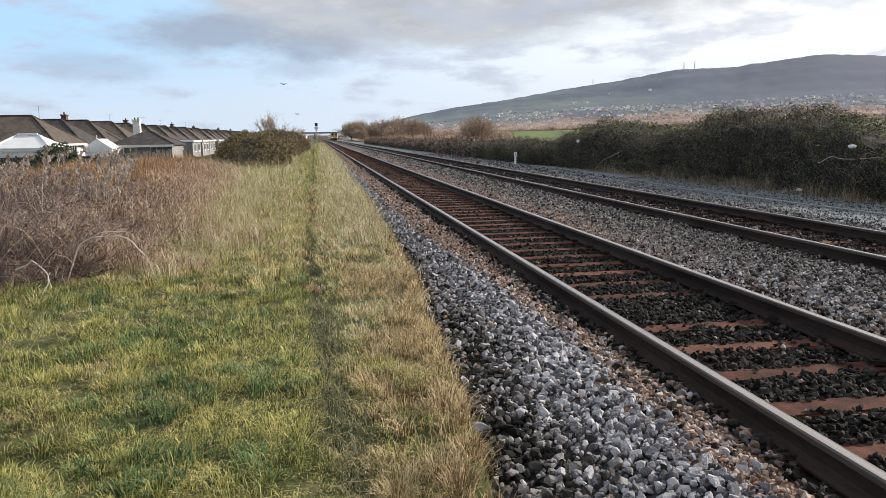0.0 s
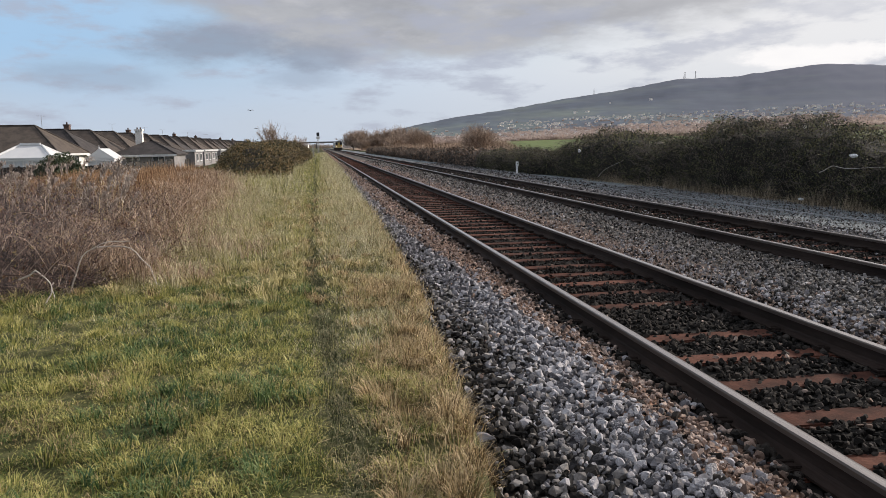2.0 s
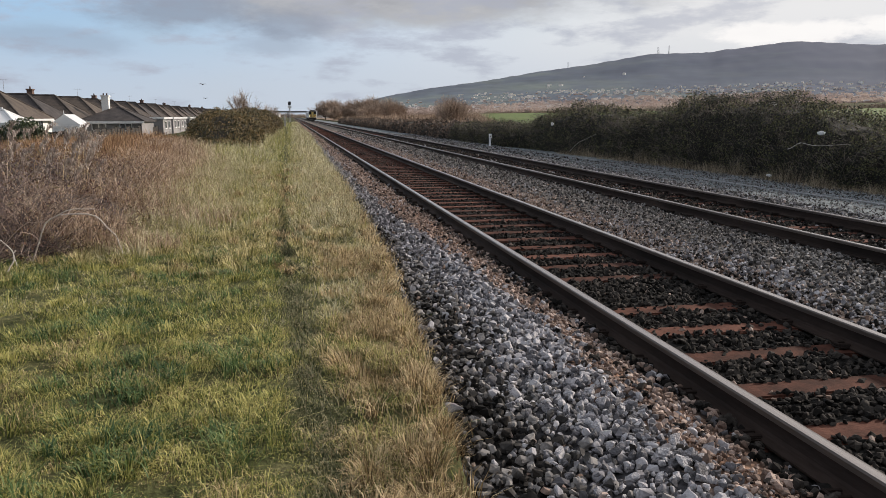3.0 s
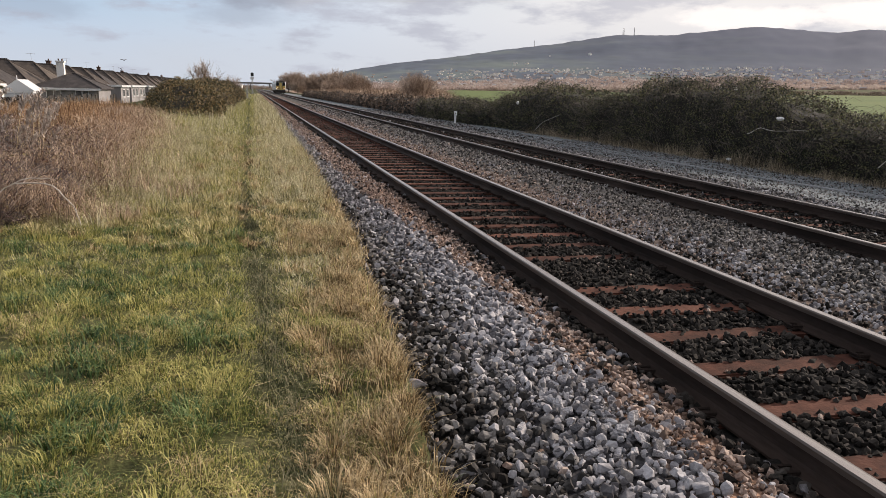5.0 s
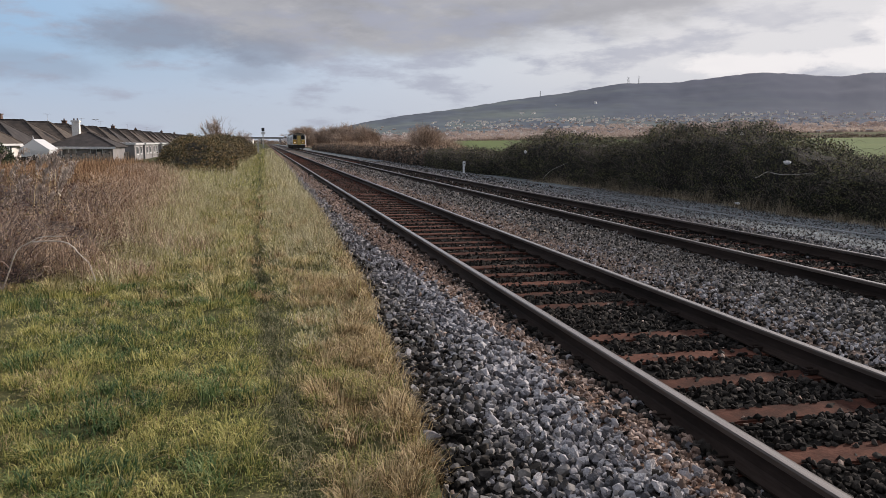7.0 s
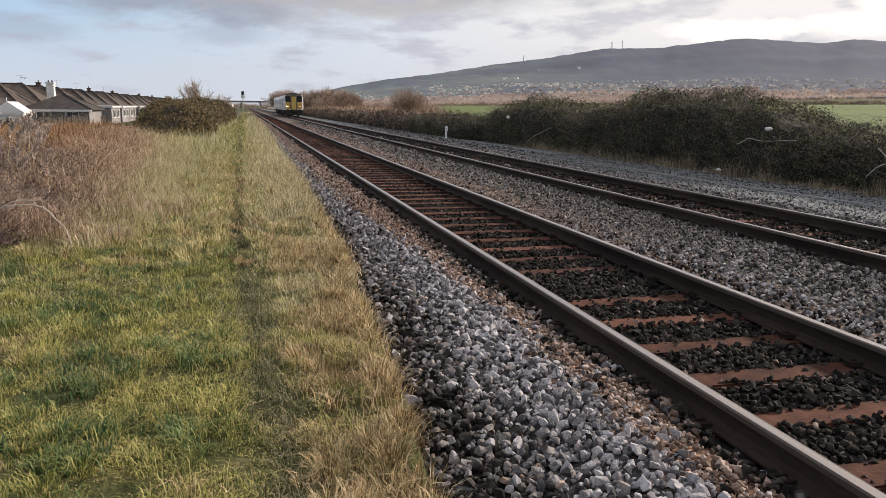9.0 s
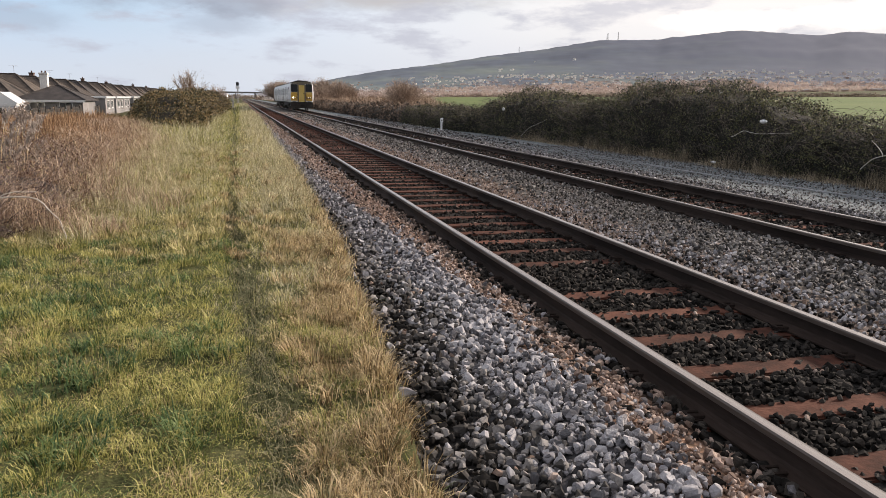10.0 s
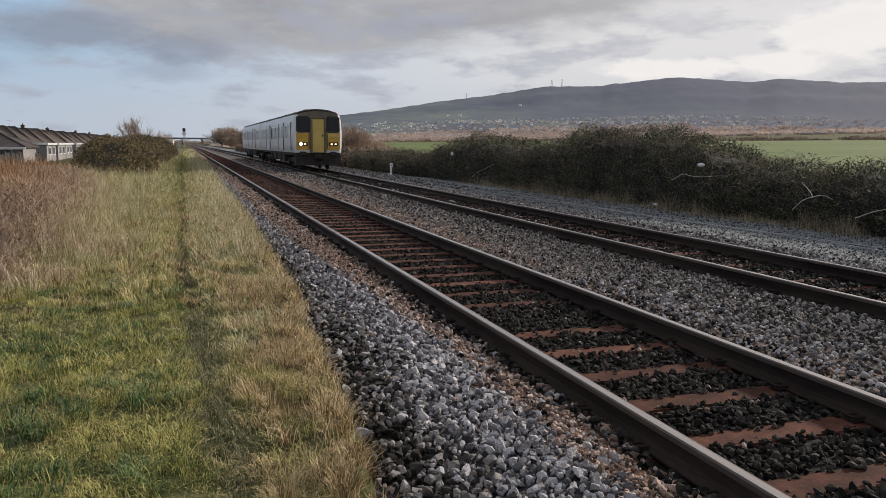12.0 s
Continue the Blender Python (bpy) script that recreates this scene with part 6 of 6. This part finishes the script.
def bogie(train, y):
    b = part("bogie", boxed(-0.9, 0.9, y - 0.3, y + 0.3, 0.5, 0.8, 0.03), t_under, train)
    for s in (-1, 1):
        part("side_frame", boxed(s * 0.985 - 0.065, s * 0.985 + 0.065, y - 1.7, y + 1.7, 0.45, 0.75, 0.03), t_under, b)
    for dy in (-1.3, 1.3):
        for s in (-1, 1):
            part("wheel", tube(bmesh.new(), (s * 0.70, y + dy, 0.42), (s * 0.83, y + dy, 0.42), 0.42, 0.42, 20), t_under, b)
            part("axle_box", boxed(s * 0.98 - 0.16, s * 0.98 + 0.16, y + dy - 0.2, y + dy + 0.2, 0.25, 0.62, 0.03), t_under, b)
    return b


def make_train():
    """Two cars; origin on the rails under the middle of the leading face, which looks along -y."""
    tr = empty("train", (XT, 332, RAIL_TOP))
    for c_, y0 in enumerate((0.0, 20.1)):
        L_ = 19.6
        cut = (0.0, 0.10, 0.28)
        sc = (0.90, 0.97, 1.0) if c_ == 0 else (1.0, 1.0, 1.0)
        ends = [y0 + q for q in cut] + [y0 + L_]
        body = part("car_body", loft([closed(car_section(s)) for s in (*sc, 1.0)], ends), t_white, tr)
        rf = part("roof", loft([closed([(x, z - 0.10 * (1 - s) * 10 * (z - 3.38)) for x, z in roof_section(s)]) for s in (*sc, 1.0)], ends), t_roof, tr, "grimy grey roof")
        for k in range(4):
            part("roof_vent", boxed(-0.28, 0.28, y0 + 3 + 4.4 * k, y0 + 3.9 + 4.4 * k, 3.70, 3.84, 0.04), t_roof, rf)
        for s in (-1, 1):
            xs_ = s * 1.398
            dx = 0.010
            # door pairs
            for yc in (5.6, 13.4):
                for q in (-0.62, 0.62):
                    d_ = part("door", boxed(min(xs_ - 0.02 * s, xs_ + dx * s), max(xs_ - 0.02 * s, xs_ + dx * s), y0 + yc + q - 0.57, y0 + yc + q + 0.57, 1.22, 2.95, 0.004), t_white, body)
                    part("door_window", boxed(min(xs_, xs_ + 2 * dx * s), max(xs_, xs_ + 2 * dx * s), y0 + yc + q - 0.28, y0 + yc + q + 0.28, 2.0, 2.75, 0.004), t_sky_glass, d_)
                for q in (-1.24, 1.24):
                    part("door_gap", boxed(min(xs_ - 0.01 * s, xs_ + 0.016 * s), max(xs_ - 0.01 * s, xs_ + 0.016 * s), y0 + yc + q - 0.09, y0 + yc + q + 0.09, 1.20, 3.0), t_under, body)
            for yc in (1.0, 2.6, 3.9, 7.7, 9.2, 10.7, 12.0 - 0.8, 15.6, 17.0, 18.4):
                if yc == 1.0 and c_ == 0:
                    part("cab_door", boxed(min(xs_ - 0.02 * s, xs_ + dx * s), max(xs_ - 0.02 * s, xs_ + dx * s), y0 + 0.85, y0 + 1.0, 1.25, 2.95), t_under, body)
                    continue
                part("side_window", boxed(min(xs_ - 0.03 * s, xs_ + dx * s), max(xs_ - 0.03 * s, xs_ + dx * s), y0 + yc - 0.55, y0 + yc + 0.55, 1.98, 2.74, 0.004), t_sky_glass, body)
        for yb in (2.9, 16.7):
            bogie(tr, y0 + yb)
        for yb, w_ in ((6.2, 1.6), (8.4, 2.0), (10.9, 1.8), (13.1, 1.2)):
            part("equipment_box", boxed(-1.22, 1.22, y0 + yb - w_ / 2, y0 + yb + w_ / 2, 0.42 + 0.1 * (w_ > 1.7), 1.07, 0.04), t_under, tr)
        part("underframe", boxed(-1.25, 1.25, y0 + 0.2, y0 + L_ - 0.1, 0.92, 1.075), t_under, tr)
    part("gangway_bellows", boxed(-0.6, 0.6, 19.55, 20.15, 1.1, 3.2), t_under, tr)
    # leading end
    for s in (-1, 1):
        a, b = sorted((s * 0.46, s * 1.22))
        part("yellow_panel", boxed(a, b, -0.035, 0.03, 1.22, 2.28, 0.03), t_yellow, tr, "yellow warning panel")
        sur = part("window_surround", boxed(a, b, -0.038, 0.03, 2.30, 3.30, 0.06), black_m, tr)
        part("cab_window", boxed(a + 0.07, b - 0.07, -0.050, -0.036, 2.42, 3.18, 0.01), t_glass, sur)
        pod = part("lamp_cluster", boxed(s * 0.86 - 0.27, s * 0.86 + 0.27, -0.060, -0.030, 1.50, 1.72, 0.04), black_m, tr)
        for k, q in enumerate((-0.11, 0.12)):
            x = s * 0.86 + q
            big_ = s < 0 and q < 0
            part("headlamp", tube(bmesh.new(), (x, -0.058, 1.61), (x, -0.085, 1.61), 0.09 if big_ else 0.06, 0.09 if big_ else 0.06, 14), t_lamp if big_ else t_dim, pod, "lit headlamp")
        part("grab_rail", tube(bmesh.new(), (s * 0.52, -0.08, 1.3), (s * 0.52, -0.08, 2.2), 0.015, 0.015, 6), black_m, tr)
        part("buffer_pad", boxed(s * 0.85 - 0.2, s * 0.85 + 0.2, -0.10, 0.2, 0.92, 1.15, 0.03), t_under, tr)
    frame_ = bmesh.new()
    box(frame_, -0.45, -0.33, -0.16, 0.05, 1.05, 3.32, 0.02)
    box(frame_, 0.33, 0.45, -0.16, 0.05, 1.05, 3.32, 0.02)
    box(frame_, -0.33, 0.33, -0.16, 0.05, 3.16, 3.32, 0.02)
    gw = part("gangway_frame", frame_, t_frame, tr, "grey-brown gangway frame")
    dr = part("end_door", boxed(-0.325, 0.325, -0.09, 0.04, 1.10, 3.15, 0.01), t_door, gw, "faded yellow end door")
    part("handle", boxed(0.20, 0.27, -0.12, -0.09, 2.05, 2.2), black_m, dr)
    part("coupler", box(boxed(-0.22, 0.22, -0.42, 0.3, 0.72, 1.02, 0.03), -0.12, 0.12, -0.55, -0.40, 0.78, 0.98, 0.02), t_under, tr)
    part("air_hose", tube(bmesh.new(), (0.3, -0.2, 0.95), (0.34, -0.25, 0.55), 0.03, 0.03, 6), t_under, tr)
    pl = bmesh.new()
    box(pl, -1.10, 1.10, -0.05, 0.05, 0.20, 0.40, 0.03)
    for v in pl.verts:
        v.co.y += 0.35 * (v.co.x / 1.1) ** 2
        v.co.z += 0.12 * (v.co.x / 1.1) ** 2
    part("obstacle_deflector", pl, t_frame, tr, "grimy obstacle deflector")
    part("destination_panel", boxed(0.50, 1.18, -0.052, -0.036, 2.02, 2.24, 0.006), t_door, tr, "pale yellow panel under the cab window")
    part("brow", loft([closed([(1.10, 3.32), (1.05, 3.42), (0.8, 3.52), (0.4, 3.58), (0.0, 3.60)])] * 2, [-0.03, 0.05]), t_frame, tr, "grey-brown brow above the cab windows")
    part("front_skirt", boxed(-1.25, 1.25, 0.06, 0.5, 0.30, 1.2, 0.03), t_under, tr)
    return tagged(tr, "two-car white diesel train with a yellow front", "train")


train = make_train()
for q in train.children_recursive:      # low loading gauge
    if q.data:
        q.data.transform(Matrix.Diagonal((1, 1, 0.915, 1)))

# ---------------------------------------------------------------- gulls
gull_m = material("dark_gull", [(0.05, 0.05, 0.06), (0.12, 0.12, 0.13)], 4, 0.8, bump=0)


def gull(x, y, z, rz):
    g = empty("gull", (x, y, z))
    bm = bmesh.new()
    bmesh.ops.create_uvsphere(bm, u_segments=10, v_segments=6, radius=0.1, matrix=Matrix.Diagonal((0.8, 2.4, 0.8, 1)))
    part("body", bm, gull_m, g)
    for s in (-1, 1):
        w = bmesh.new()
        top = [(0.05 * s, 0.10, 0.02), (0.35 * s, 0.14, 0.14), (0.72 * s, 0.0, 0.05), (0.36 * s, -0.06, 0.13), (0.05 * s, -0.10, 0.02)]
        f = poly(w, top)
        e = bmesh.ops.extrude_face_region(w, geom=[f])
        bmesh.ops.translate(w, verts=[v for v in e["geom"] if isinstance(v, bmesh.types.BMVert)], vec=(0, 0, 0.02))
        bmesh.ops.recalc_face_normals(w, faces=w.faces[:])
        part("wing", w, gull_m, g)
    g.rotation_euler = (0, 0, rz)
    return tagged(g, "gull gliding far off over the houses", "bird", "gulls")


birds = [gull(-4.8, 120, 9.6, 0.6), gull(-4.2, 170, 6.6, 0.6)]


def motions():
    """The train comes along the far track; two gulls drift off."""
    walk(train, [(t, pose(XT, y, RAIL_TOP)) for t, y in ((0.0, 332.0), (2.5, 272.0), (5.0, 211.5), (6.5, 175.0), (8.5, 127.0), (9.5, 103.3), (10.5, 79.0), (11.25, 61.0), (12.0, 43.0))])
    walk(birds[0], [(0.0, pose(-4.8, 120, 9.6, 0, 0, 35)), (6.0, pose(-26, 150, 5.5, 0, 0, 40)), (12.0, pose(-60, 190, 9, 0, 0, 40))])
    walk(birds[1], [(0.0, pose(-4.2, 170, 6.6, 0, 0, 35)), (6.0, pose(-34, 190, 5.0, 0, 0, 40)), (12.0, pose(-70, 220, 10, 0, 0, 40))])


motions()
